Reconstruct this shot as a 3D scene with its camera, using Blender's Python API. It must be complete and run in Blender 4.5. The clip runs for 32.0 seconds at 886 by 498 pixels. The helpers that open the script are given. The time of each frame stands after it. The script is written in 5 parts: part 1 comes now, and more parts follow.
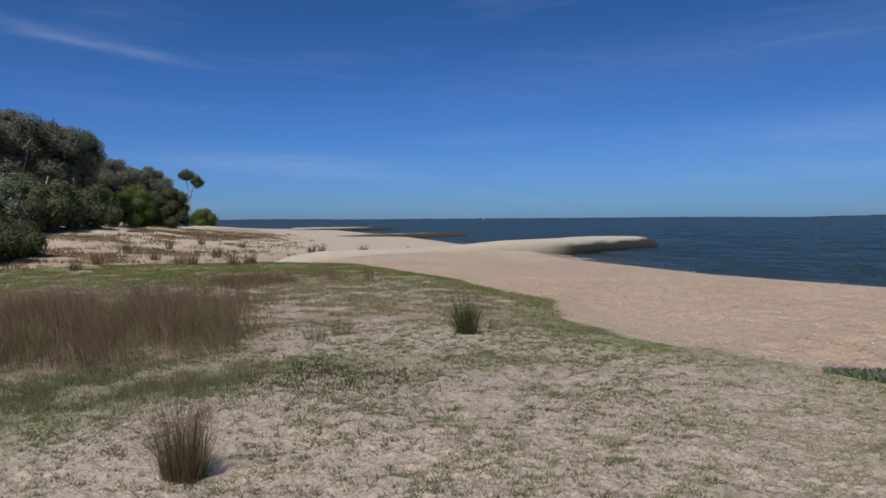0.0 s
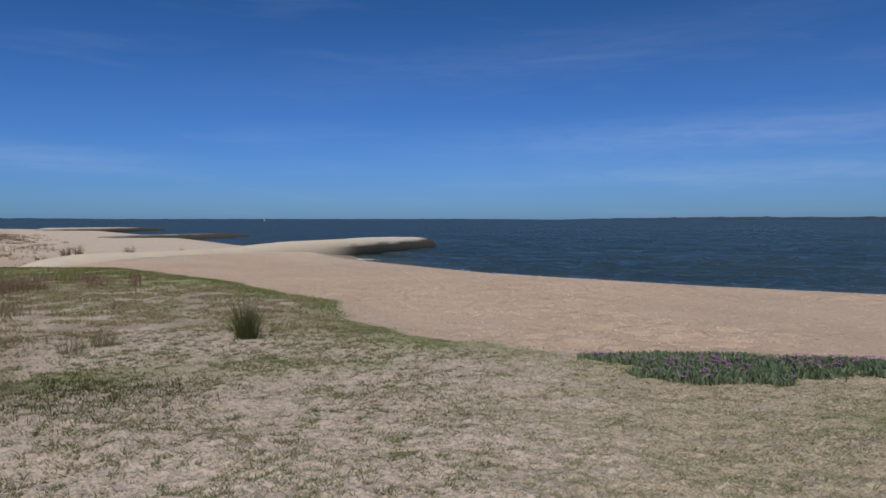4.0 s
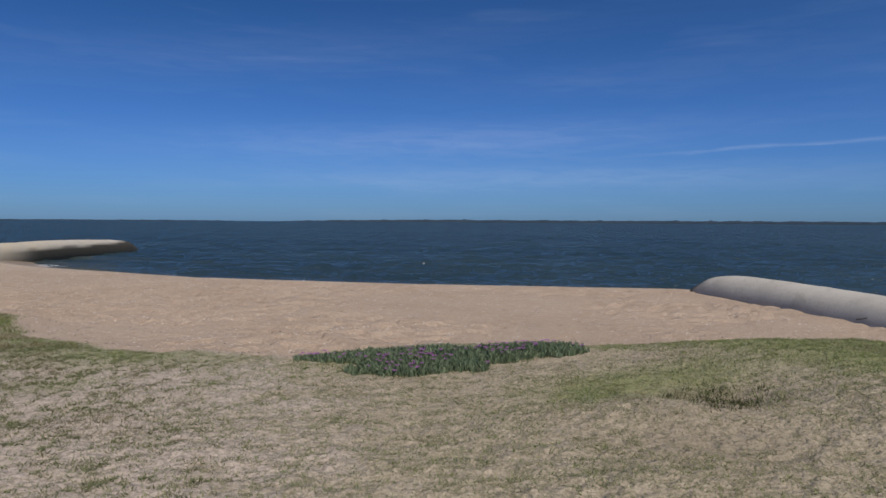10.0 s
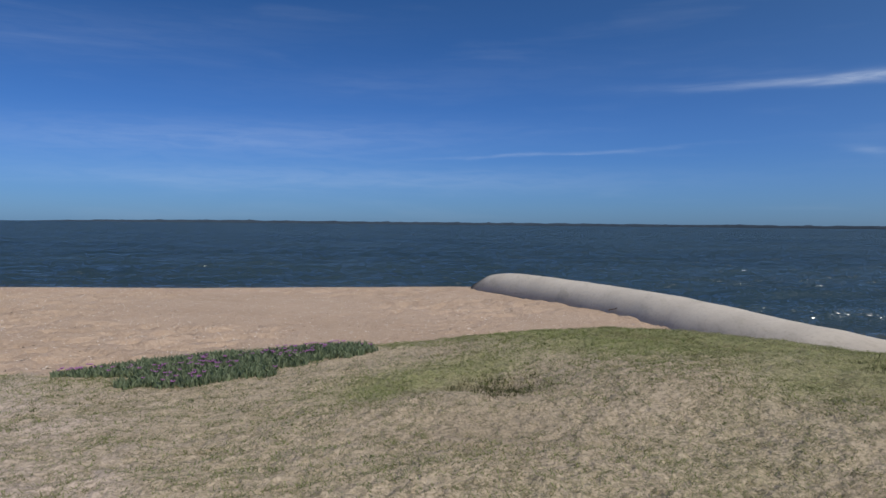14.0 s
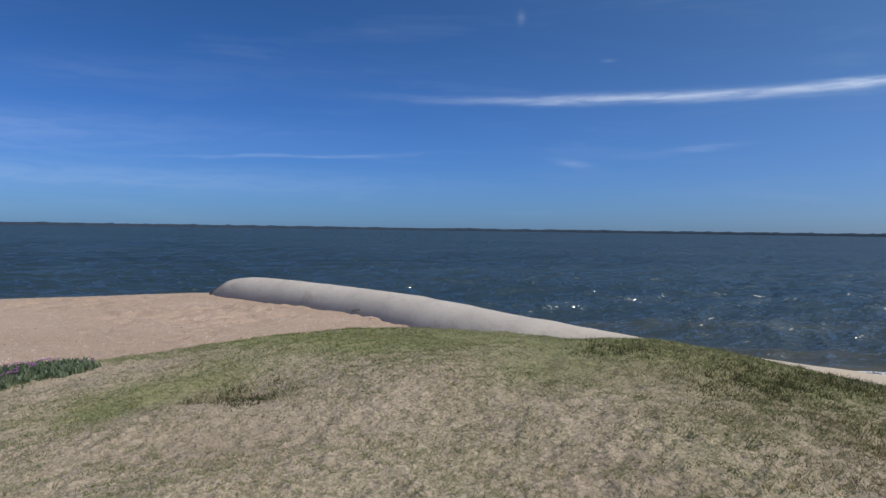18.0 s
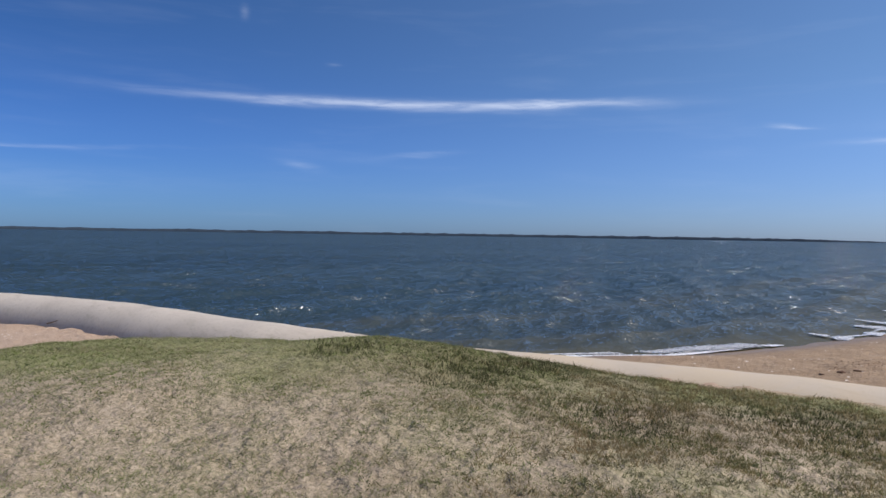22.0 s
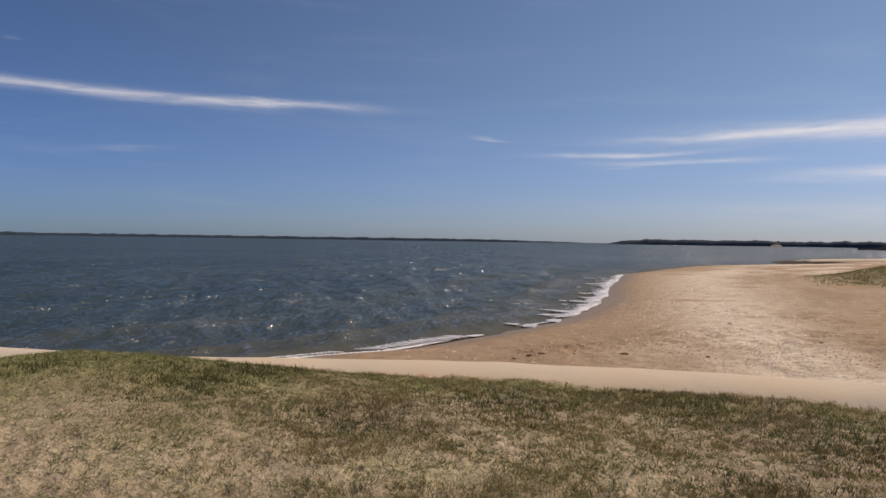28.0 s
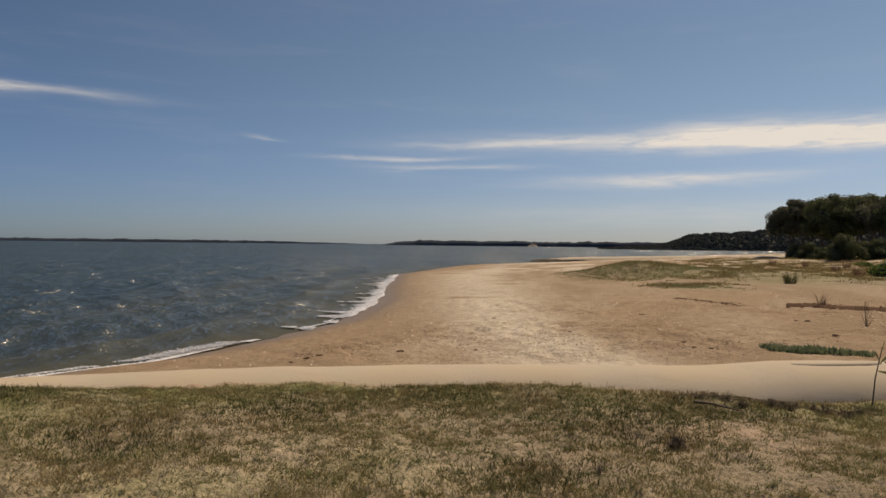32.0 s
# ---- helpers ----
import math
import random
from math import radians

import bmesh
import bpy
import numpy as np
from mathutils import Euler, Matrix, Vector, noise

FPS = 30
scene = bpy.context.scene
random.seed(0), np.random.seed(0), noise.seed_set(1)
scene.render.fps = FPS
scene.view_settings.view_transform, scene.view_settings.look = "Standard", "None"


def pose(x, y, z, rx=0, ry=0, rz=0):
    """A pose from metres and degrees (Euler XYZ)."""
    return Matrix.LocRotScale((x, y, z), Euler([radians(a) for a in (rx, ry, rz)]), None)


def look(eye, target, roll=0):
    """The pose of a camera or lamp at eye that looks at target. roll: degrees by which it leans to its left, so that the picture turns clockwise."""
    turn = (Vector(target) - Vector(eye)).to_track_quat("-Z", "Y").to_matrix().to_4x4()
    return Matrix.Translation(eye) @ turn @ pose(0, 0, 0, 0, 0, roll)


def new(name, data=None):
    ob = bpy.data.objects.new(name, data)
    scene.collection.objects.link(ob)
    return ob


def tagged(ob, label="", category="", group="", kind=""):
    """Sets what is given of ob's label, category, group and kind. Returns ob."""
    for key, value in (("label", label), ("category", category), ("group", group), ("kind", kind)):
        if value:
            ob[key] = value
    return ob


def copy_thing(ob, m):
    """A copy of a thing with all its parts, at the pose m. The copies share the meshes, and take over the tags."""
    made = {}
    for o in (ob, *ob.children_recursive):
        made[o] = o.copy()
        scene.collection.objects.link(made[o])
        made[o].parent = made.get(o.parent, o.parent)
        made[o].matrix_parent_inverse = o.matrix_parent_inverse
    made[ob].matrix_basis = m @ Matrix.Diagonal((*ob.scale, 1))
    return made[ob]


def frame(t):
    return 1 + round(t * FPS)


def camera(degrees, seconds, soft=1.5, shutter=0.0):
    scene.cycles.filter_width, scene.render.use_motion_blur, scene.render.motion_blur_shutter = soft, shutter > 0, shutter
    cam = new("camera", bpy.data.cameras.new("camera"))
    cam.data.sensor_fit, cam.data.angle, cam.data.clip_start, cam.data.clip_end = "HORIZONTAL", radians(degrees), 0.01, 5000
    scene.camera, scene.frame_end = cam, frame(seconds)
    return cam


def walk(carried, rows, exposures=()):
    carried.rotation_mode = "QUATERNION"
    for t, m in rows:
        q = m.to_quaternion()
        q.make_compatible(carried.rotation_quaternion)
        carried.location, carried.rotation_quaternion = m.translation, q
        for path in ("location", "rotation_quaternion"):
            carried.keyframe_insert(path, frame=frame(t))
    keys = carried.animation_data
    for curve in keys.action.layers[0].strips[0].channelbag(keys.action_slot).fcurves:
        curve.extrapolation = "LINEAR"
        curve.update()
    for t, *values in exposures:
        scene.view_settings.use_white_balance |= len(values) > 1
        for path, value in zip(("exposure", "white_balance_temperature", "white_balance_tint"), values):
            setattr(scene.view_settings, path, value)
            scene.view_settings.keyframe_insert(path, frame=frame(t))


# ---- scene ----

# The eye stands still on a low dune and pans: seconds, heading (clockwise from +y), tilt, roll.
EYE = (0.0, 0.0, 3.0)
PAN = [
    (0.0, -71.12, -2.51, -0.42), (0.5, -69.09, -2.52, -0.39), (1.0, -67.12, -2.53, -0.35), (1.5, -64.60, -2.53, -0.31),
    (2.0, -62.09, -2.50, -0.26), (2.5, -59.78, -2.51, -0.20), (3.0, -57.26, -2.52, -0.15), (3.5, -55.09, -2.51, -0.07),
    (5.5, -47.05, -2.46, 0.03), (6.0, -45.01, -2.43, 0.11), (6.5, -43.01, -2.41, 0.16), (7.0, -40.96, -2.39, 0.17),
    (7.5, -39.30, -2.39, 0.15), (8.0, -37.61, -2.38, 0.18), (8.5, -35.59, -2.36, 0.22), (9.0, -33.48, -2.33, 0.25),
    (9.5, -31.61, -2.31, 0.27), (10.0, -29.47, -2.29, 0.31), (10.5, -27.29, -2.29, 0.35), (11.0, -25.03, -2.24, 0.38),
    (11.5, -22.60, -2.23, 0.39), (12.0, -20.41, -2.20, 0.39), (12.5, -18.71, -2.18, 0.42), (13.0, -16.69, -2.15, 0.49),
    (13.5, -14.66, -2.12, 0.55), (14.0, -11.86, -2.09, 0.57), (14.5, -9.68, -2.03, 0.64), (16.5, 0.49, -1.83, 0.75),
    (17.0, 3.29, -1.78, 0.79), (17.5, 6.04, -1.70, 0.78), (18.0, 9.39, -1.60, 0.81), (18.5, 12.35, -1.56, 0.84),
    (19.0, 15.61, -1.50, 0.87), (19.5, 18.59, -1.45, 0.89), (20.0, 21.71, -1.37, 0.90), (20.5, 24.46, -1.32, 0.92),
    (21.0, 27.22, -1.28, 0.95), (21.5, 29.64, -1.23, 0.95), (22.0, 31.97, -1.16, 0.91), (22.5, 33.97, -1.12, 0.87),
    (23.0, 36.15, -1.08, 0.88), (23.5, 38.31, -1.06, 0.89), (24.0, 40.54, -1.00, 0.87), (24.5, 42.53, -0.95, 0.85),
    (25.0, 44.70, -0.93, 0.84), (25.5, 46.54, -0.87, 0.82), (27.5, 53.13, -0.75, 0.82), (28.0, 55.10, -0.72, 0.83),
    (28.5, 57.08, -0.66, 0.81), (29.0, 59.75, -0.60, 0.77), (29.5, 62.21, -0.57, 0.75), (30.0, 64.42, -0.53, 0.74),
    (30.5, 66.62, -0.49, 0.70), (31.0, 69.36, -0.45, 0.64), (31.5, 71.54, -0.41, 0.61), (32.0, 73.62, -0.39, 0.60),
]


def facing(yaw, tilt):
    a, e = radians(yaw), radians(tilt)
    return (EYE[0] + math.cos(e) * math.sin(a), EYE[1] + math.cos(e) * math.cos(a), EYE[2] + math.sin(e))


cam = camera(65.95, 32.0, soft=1.5)
walk(cam, [(t, look(EYE, facing(yaw, tilt), roll)) for t, yaw, tilt, roll in PAN],
     exposures=[(0.0, -0.15, 6450, 10), (8.0, -0.25, 6450, 10), (13.0, -0.17, 6500, 10), (17.0, -0.08, 6400, 11), (19.0, -0.03, 6250, 11), (21.0, 0.02, 6250, 12), (22.5, 0.13, 6700, 16), (25.0, 0.08, 7400, 22), (28.0, -0.10, 8250, 20), (32.0, -0.27, 9500, 15)])

# ---- light ----
SUN_AZ, SUN_EL = 126.0, 52.0
sun_data = bpy.data.lights.new("sun", "SUN")
sun_data.energy, sun_data.angle, sun_data.color = 4.2, radians(0.55), (1.0, 0.93, 0.83)
sun = new("sun", sun_data)
sun_way = Vector((math.sin(radians(SUN_AZ)) * math.cos(radians(SUN_EL)), math.cos(radians(SUN_AZ)) * math.cos(radians(SUN_EL)),
                  math.sin(radians(SUN_EL))))
sun.matrix_world = look(sun_way * 60, (0, 0, 0))

world = bpy.data.worlds.new("sky")
scene.world = world
world.use_nodes = True
wt = world.node_tree
wt.nodes.clear()


class Graph:
    """Short spelling for node trees."""

    def __init__(self, tree):
        self.t = tree

    def put(self, socket, value):
        if isinstance(value, bpy.types.NodeSocket):
            self.t.links.new(value, socket)
        elif value is not None:
            socket.default_value = value

    def node(self, kind, inputs=None, **props):
        n = self.t.nodes.new(kind)
        if "operation" in props:
            n.operation = props["operation"]
        if "data_type" in props:
            n.data_type = props["data_type"]
        if "blend_type" in props:
            n.blend_type = props["blend_type"]
        if "attribute_name" in props:
            n.attribute_name = props["attribute_name"]
        for k, v in (inputs or {}).items():
            self.put(n.inputs[k], v)
        return n

    def math(self, op, a, b=None, c=None):
        n = self.node("ShaderNodeMath", operation=op)
        for i, v in enumerate((a, b, c)):
            if v is not None:
                self.put(n.inputs[i], v)
        return n.outputs[0]

    def mix(self, f, a, b, blend="MIX"):
        n = self.node("ShaderNodeMix", data_type="RGBA", blend_type=blend)
        self.put(n.inputs[0], f)
        self.put(n.inputs[6], a if isinstance(a, bpy.types.NodeSocket) else (*a, 1))
        self.put(n.inputs[7], b if isinstance(b, bpy.types.NodeSocket) else (*b, 1))
        return n.outputs[2]

    def noise(self, vec, scale, detail=4, rough=0.55, dist=0.0):
        n = self.node("ShaderNodeTexNoise", {"Scale": scale, "Detail": detail, "Roughness": rough, "Distortion": dist})
        if vec is not None:
            self.put(n.inputs["Vector"], vec)
        return n.outputs[0]

    def ramp(self, f, lo, hi):
        n = self.node("ShaderNodeMapRange")
        n.interpolation_type = "SMOOTHSTEP"
        for i, v in enumerate((f, lo, hi, 0.0, 1.0)):
            self.put(n.inputs[i], v)
        return n.outputs[0]

    def attr(self, name):
        return self.node("ShaderNodeAttribute", attribute_name=name).outputs["Fac"]

    def bump(self, height, strength, dist, normal=None):
        n = self.node("ShaderNodeBump", {"Strength": strength, "Distance": dist, "Height": height})
        if normal is not None:
            self.put(n.inputs["Normal"], normal)
        return n.outputs[0]


# Sky with thin cirrus: heading, height, half length, half thickness (degrees), slope, strength.
CIRRUS = [
    (27.0, 10.68, 14.0, 0.36, 0.0, 0.55), (41.0, 10.78, 6.5, 0.22, -0.025, 0.45),
    (96.0, 8.3, 15.0, 0.8, -0.004, 1.0), (97.0, 8.6, 6.0, 1.0, 0.0, 0.8), (107.0, 8.0, 8.0, 1.0, -0.03, 1.2), (79.0, 8.3, 8.0, 0.3, 0.01, 0.45),
    (92.0, 5.4, 8.0, 0.42, 0.03, 0.7), (69.5, 7.1, 5.0, 0.2, 0.02, 0.55), (74.5, 6.4, 5.5, 0.2, -0.01, 0.45),
    (58.8, 8.5, 1.3, 0.13, -0.13, 0.26), (20.0, 5.7, 1.4, 0.30, -0.15, 0.13), (30.0, 6.6, 2.6, 0.16, 0.02, 0.10),
    (-3.0, 5.85, 9.0, 0.13, 0.04, 0.15), (-98.0, 13.0, 6.5, 0.5, -0.14, 0.14), (15.6, 17.1, 0.3, 0.4, 0.0, 0.15), (22.7, 13.5, 0.5, 0.2, 0.0, 0.1),
    (-30.0, 6.6, 20.0, 1.4, 0.03, 0.12), (-20.0, 3.6, 24.0, 1.0, 0.0, 0.12), (95.0, 2.6, 20.0, 0.9, 0.0, 0.2),
    (-45.0, 13.0, 24.0, 1.8, 0.1, 0.04), (-85.0, 4.5, 9.0, 0.8, -0.03, 0.12), (-15.0, 11.5, 18.0, 1.4, 0.05, 0.03),
]
g = Graph(wt)
sky = g.node("ShaderNodeTexSky")
sky.sky_type, sky.sun_disc = "NISHITA", False
sky.sun_elevation, sky.sun_rotation = radians(SUN_EL), radians(SUN_AZ)
sky.altitude, sky.air_density, sky.dust_density, sky.ozone_density = 0, 1.0, 0.35, 2.2
way = g.node("ShaderNodeTexCoord").outputs["Generated"]
sep = g.node("ShaderNodeSeparateXYZ", {0: way})
az = g.math("MULTIPLY", g.math("ARCTAN2", sep.outputs[0], sep.outputs[1]), 57.2958)
el = g.math("MULTIPLY", g.math("ARCSINE", sep.outputs[2]), 57.2958)
flat = g.node("ShaderNodeCombineXYZ", {0: g.math("MULTIPLY", az, 0.12), 1: g.math("MULTIPLY", el, 0.9), 2: 0.0}).outputs[0]
fine = g.noise(flat, 2.2, 6, 0.62, 0.6)
wide = g.noise(flat, 0.55, 4, 0.55, 0.3)
el_w = g.math("ADD", el, g.math("MULTIPLY", g.math("SUBTRACT", wide, 0.5), 1.6))
cloud = None
for a0, e0, wa, we, sl, st in CIRRUS:
    da = g.math("SUBTRACT", az, a0)
    de = g.math("SUBTRACT", g.math("SUBTRACT", el_w, e0), g.math("MULTIPLY", da, sl))
    qa = g.math("POWER", g.math("ABSOLUTE", g.math("DIVIDE", da, wa)), 2.0)
    qe = g.math("POWER", g.math("ABSOLUTE", g.math("DIVIDE", de, we)), 2.0)
    one = g.math("MULTIPLY", g.math("EXPONENT", g.math("MULTIPLY", g.math("ADD", qa, qe), -1.0)), st)
    cloud = one if cloud is None else g.math("ADD", cloud, one)
veil = g.math("MULTIPLY", g.ramp(wide, 0.5, 0.8), 0.04)
cloud = g.math("MULTIPLY", cloud, g.math("ADD", 0.4, g.math("MULTIPLY", g.ramp(fine, 0.25, 0.68), 0.6)))
cloud = g.math("MINIMUM", g.math("ADD", cloud, veil), 1.0)
toward = g.node("ShaderNodeVectorMath", {0: way, 1: tuple(sun_way)}, operation="DOT_PRODUCT").outputs["Value"]
hue = g.mix(g.ramp(el, 0.0, 22.0), (0.305, 0.60, 1.28), (0.195, 0.478, 0.88))
hue = g.mix(g.ramp(toward, -0.35, 0.75), hue, g.mix(g.ramp(el, 0.0, 14.0), (0.70, 0.93, 1.55), (0.77, 1.00, 1.25)))
tint = g.mix(1.0, sky.outputs[0], hue, "MULTIPLY")
mixed = g.mix(cloud, tint, (10.2, 11.4, 13.2))
back = g.node("ShaderNodeBackground", {"Color": mixed, "Strength": 0.076})
g.put(g.node("ShaderNodeOutputWorld").inputs[0], back.outputs[0])


# ---- plan ----
def at(heading, d):
    """Plan position d metres from the pan's centre on a heading in degrees."""
    return d * math.sin(radians(heading)), d * math.cos(radians(heading))


def lattice(ix, iy, seed):
    h = (ix.astype(np.int64) * 374761393 + iy.astype(np.int64) * 668265263 + seed * 974634777) & 0x7FFFFFFF
    h = ((h ^ (h >> 13)) * 1274126177) & 0x7FFFFFFF
    return ((h ^ (h >> 16)) & 0xFFFF) / 65535.0


def val(x, y, seed=0):
    """Smooth noise 0..1 on arrays."""
    ix, iy = np.floor(x), np.floor(y)
    fx, fy = x - ix, y - iy
    fx, fy = fx * fx * (3 - 2 * fx), fy * fy * (3 - 2 * fy)
    a, b = lattice(ix, iy, seed), lattice(ix + 1, iy, seed)
    c, d = lattice(ix, iy + 1, seed), lattice(ix + 1, iy + 1, seed)
    return (a * (1 - fx) + b * fx) * (1 - fy) + (c * (1 - fx) + d * fx) * fy


def fbm(x, y, seed=0, octaves=4):
    s, amp, tot = 0.0, 1.0, 0.0
    for o in range(octaves):
        s = s + amp * val(x * 2 ** o + 17.3 * o, y * 2 ** o - 9.1 * o, seed + o)
        tot += amp
        amp *= 0.5
    return s / tot


def smooth(a, b, x):
    t = np.clip((x - a) / (b - a), 0, 1)
    return t * t * (3 - 2 * t)


# The shore runs askew: u along it (to the right), v out to sea.
SHORE_L = ([-4000, -700, -420, -300, -235, -195, -140, -77, -40, -26, -20, -10, 0, 12.3], [-4500, -420, -40, 75, 122, 142, 128, 85, 57, 44.2, 41.6, 35.5, 31.9, 29.8])
SHORE_R = ([8, 13, 15.5, 16.7, 18.1, 20.8, 25.7, 35, 51.7, 65, 89, 107, 150, 170, 190, 216, 300, 4000], [5.6, 5.3, 5.1, 4.6, 2.5, 0.3, -3, -6.1, -10.1, -13.6, -26.2, -49.5, -88, -112, -150, -200, -330, -5000])
TUBE_U = ([-14, -8, -2.7, 1.7, 7.2, 16, 24.3, 60], [7.0, 8.0, 9.56, 10.0, 9.9, 11.3, 11.6, 11.6])
DUNE = [(-85, 33), (-78, 31), (-73, 25.5), (-69.5, 22), (-62, 16.6), (-60.8, 13.6), (-55, 11.6), (-48, 11.0), (-42, 10.3), (-30, 11.2),
        (-17.5, 10.9), (-5, 11.3), (6, 11.9), (20, 11.0), (36, 9.4), (45, 9.1), (60, 9.4), (75, 9.2), (92, 9.5), (104, 10.2), (115, 11.6),
        (128, 14), (150, 18), (180, 20), (-150, 25), (-125, 30), (-105, 33), (-95, 34)]
DUNE_XY = [at(a, d) for a, d in DUNE]


def edge_distance(x, y, poly):
    """Signed distance to a polygon's outline, positive inside."""
    best, inside = np.full(np.shape(x), 1e9), np.zeros(np.shape(x), bool)
    for (x0, y0), (x1, y1) in zip(poly, poly[1:] + poly[:1]):
        dx, dy = x1 - x0, y1 - y0
        t = np.clip(((x - x0) * dx + (y - y0) * dy) / (dx * dx + dy * dy), 0, 1)
        best = np.minimum(best, np.hypot(x - x0 - t * dx, y - y0 - t * dy))
        cross = ((y0 > y) != (y1 > y)) & (x < dx * (y - y0) / (dy if dy else 1e-9) + x0)
        inside ^= cross
    return np.where(inside, best, -best)


def uv_of(x, y):
    return 0.85 * x + 0.53 * y, -0.53 * x + 0.85 * y


def inland(x, y):
    """Distance landward of the waterline (negative in the water), with each side of the near groyne on its own shore."""
    u, v = uv_of(x, y)
    side = smooth(-0.5, 0.5, u - np.interp(v, *TUBE_U))
    wob = 0.8 * (fbm(u / 9, v / 9, 5, 3) - 0.5)
    left = np.interp(u, *SHORE_L) - v
    right = np.interp(u, *SHORE_R) - v
    slope = np.where(u < -10, 0.78, 0.96)
    return left * slope * (1 - side) + right * 0.8 * side + wob


def gauss(x, y, c, r):
    return np.exp(-((x - c[0]) ** 2 + (y - c[1]) ** 2) / (r * r))


def dune_mask(x, y):
    return edge_distance(x, y, DUNE_XY) + 0.9 * (fbm(x * 0.9, y * 0.9, 11, 3) - 0.5)


def height(x, y, detail=True):
    x, y = np.asarray(x, float), np.asarray(y, float)
    s = inland(x, y)
    land = 0.25 * (1 - np.exp(-np.maximum(s, 0) / 1.5)) + 2.6 * (1 - np.exp(-np.maximum(s, 0) * 0.0125))
    z = np.where(s > 0, land, np.maximum(s * 0.11, -3.0))
    d = edge_distance(x, y, DUNE_XY)
    top = 1.27 + 0.24 * gauss(x, y, at(5, 9.6), 3.2) + 0.33 * gauss(x, y, at(32, 8.5), 2.4) - 0.07 * gauss(x, y, at(-14, 9.8), 3.2)
    top = top - 0.22 * gauss(x, y, at(-42, 9.5), 4.0) - 0.12 * gauss(x, y, at(-75, 14), 8) - 0.05 * gauss(x, y, at(-64, 15.5), 5) - 0.40 * gauss(x, y, at(106, 9.6), 3.0) - 0.26 * gauss(x, y, at(104, 9.4), 2.2)
    top = top - 0.14 * gauss(x, y, at(85, 8.4), 2.6) - 0.07 * gauss(x, y, at(62, 9.2), 3.0) - 0.2 * smooth(14, 30, np.hypot(x, y))
    k = smooth(-1.5, 1.1, d)
    z = z * (1 - k) + np.maximum(top, z) * k
    z = z - 0.13 * gauss(x, y, at(102, 9.7), 2.0) - 0.08 * gauss(x, y, at(106.5, 9.7), 1.5)
    if detail:
        r = np.hypot(x, y)
        dry = smooth(1.0, 5.0, s)
        near = smooth(0.8, 2.8, r) / (1 + (r / 14) ** 2)
        z = z + dry * (0.10 * (fbm(x / 3.1, y / 3.1, 21, 3) - 0.5) + smooth(2.2, 4.0, r) * smooth(15, 10, r) * k * 0.13 * (fbm(x * 0.85, y * 0.85, 35, 2) - 0.5) + near * 0.045 * (fbm(x * 4.6, y * 4.6, 31, 3) - 0.5) * (0.5 + k)
                       + near * 0.042 * k * (np.abs(fbm(x * 11, y * 11, 41, 2) - 0.5) * 2 - 0.3) + (1 - k) * 0.05 * (fbm(x * 1.6, y * 1.6, 43, 3) - 0.5)
                       + (1 - k) * smooth(36, 26, r) * 0.095 * (smooth(0.35, 0.6, fbm(x * 2.7, y * 2.7, 45, 2)) - 0.5) * smooth(0.3, 0.6, fbm(x / 4, y / 4, 47, 2)))
        z = z + 0.95 * gauss(x, y, at(89.5, 56), 4.2) + 0.35 * gauss(x, y, at(97, 56), 7.0) + 0.16 * gauss(x, y, at(94, 41.5), 3.0)
        z = z + 1.5 * gauss(x, y, at(-103, 64), 14) + 0.7 * gauss(x, y, at(-99.5, 82), 11)
        z = z + 0.9 * gauss(x, y, at(-91, 132), 15) + 0.8 * gauss(x, y, at(-97, 98), 13)
        for h, dd, q, lift in ((5.5, 7.0, 0.9, 0.11), (-6.5, 7.5, 0.6, -0.09), (-14, 6.4, 0.9, 0.09), (-9, 5.6, 0.7, -0.08), (14, 8.3, 0.8, 0.07), (24, 6.2, 0.9, 0.07), (33, 7.4, 0.8, -0.08), (46, 6.2, 0.6, -0.06), (52, 6.8, 0.8, 0.06)):
            z = z + lift * gauss(x, y, at(h, dd), q)  # swellings and hollows of the dune
        t = np.clip(((x + 38) * -14 + (y - 9) * 21.5) / 658.25, 0, 1)  # sand heaped against the second groyne
        z = z + 0.38 * np.exp(-((x + 38 + 14 * t) ** 2 + (y - 9 - 21.5 * t) ** 2) / 16.0)
        hum = smooth(34, 45, r) * smooth(20, 40, s)
        z = z + hum * (0.9 * (fbm(x / 6, y / 6, 51, 4) - 0.45) + 0.5 * (fbm(x / 1.8, y / 1.8, 53, 3) - 0.5))
    return z


def ground_z(x, y):
    return float(height(np.array([x]), np.array([y]))[0])


# ---- helpers for meshes ----
def mesh_arrays(name, verts, faces, mats, attrs=None, smooth_faces=True, slots=None):
    """A mesh from numpy arrays: verts (n, 3), faces (m, 3 or 4)."""
    me = bpy.data.meshes.new(name)
    n, k = faces.shape
    me.vertices.add(len(verts))
    me.vertices.foreach_set("co", np.ascontiguousarray(verts, dtype=np.float32).ravel())
    me.loops.add(n * k)
    me.loops.foreach_set("vertex_index", np.ascontiguousarray(faces, dtype=np.int32).ravel())
    me.polygons.add(n)
    me.polygons.foreach_set("loop_start", np.arange(0, n * k, k, dtype=np.int32))
    if smooth_faces:
        me.polygons.foreach_set("use_smooth", np.ones(n, dtype=bool))
    for m in mats:
        me.materials.append(m)
    if slots is not None:
        me.polygons.foreach_set("material_index", np.ascontiguousarray(slots, dtype=np.int32))
    for key, values in (attrs or {}).items():
        me.attributes.new(key, "FLOAT", "POINT").data.foreach_set("value", np.ascontiguousarray(values, dtype=np.float32))
    me.update(calc_edges=True)
    return me


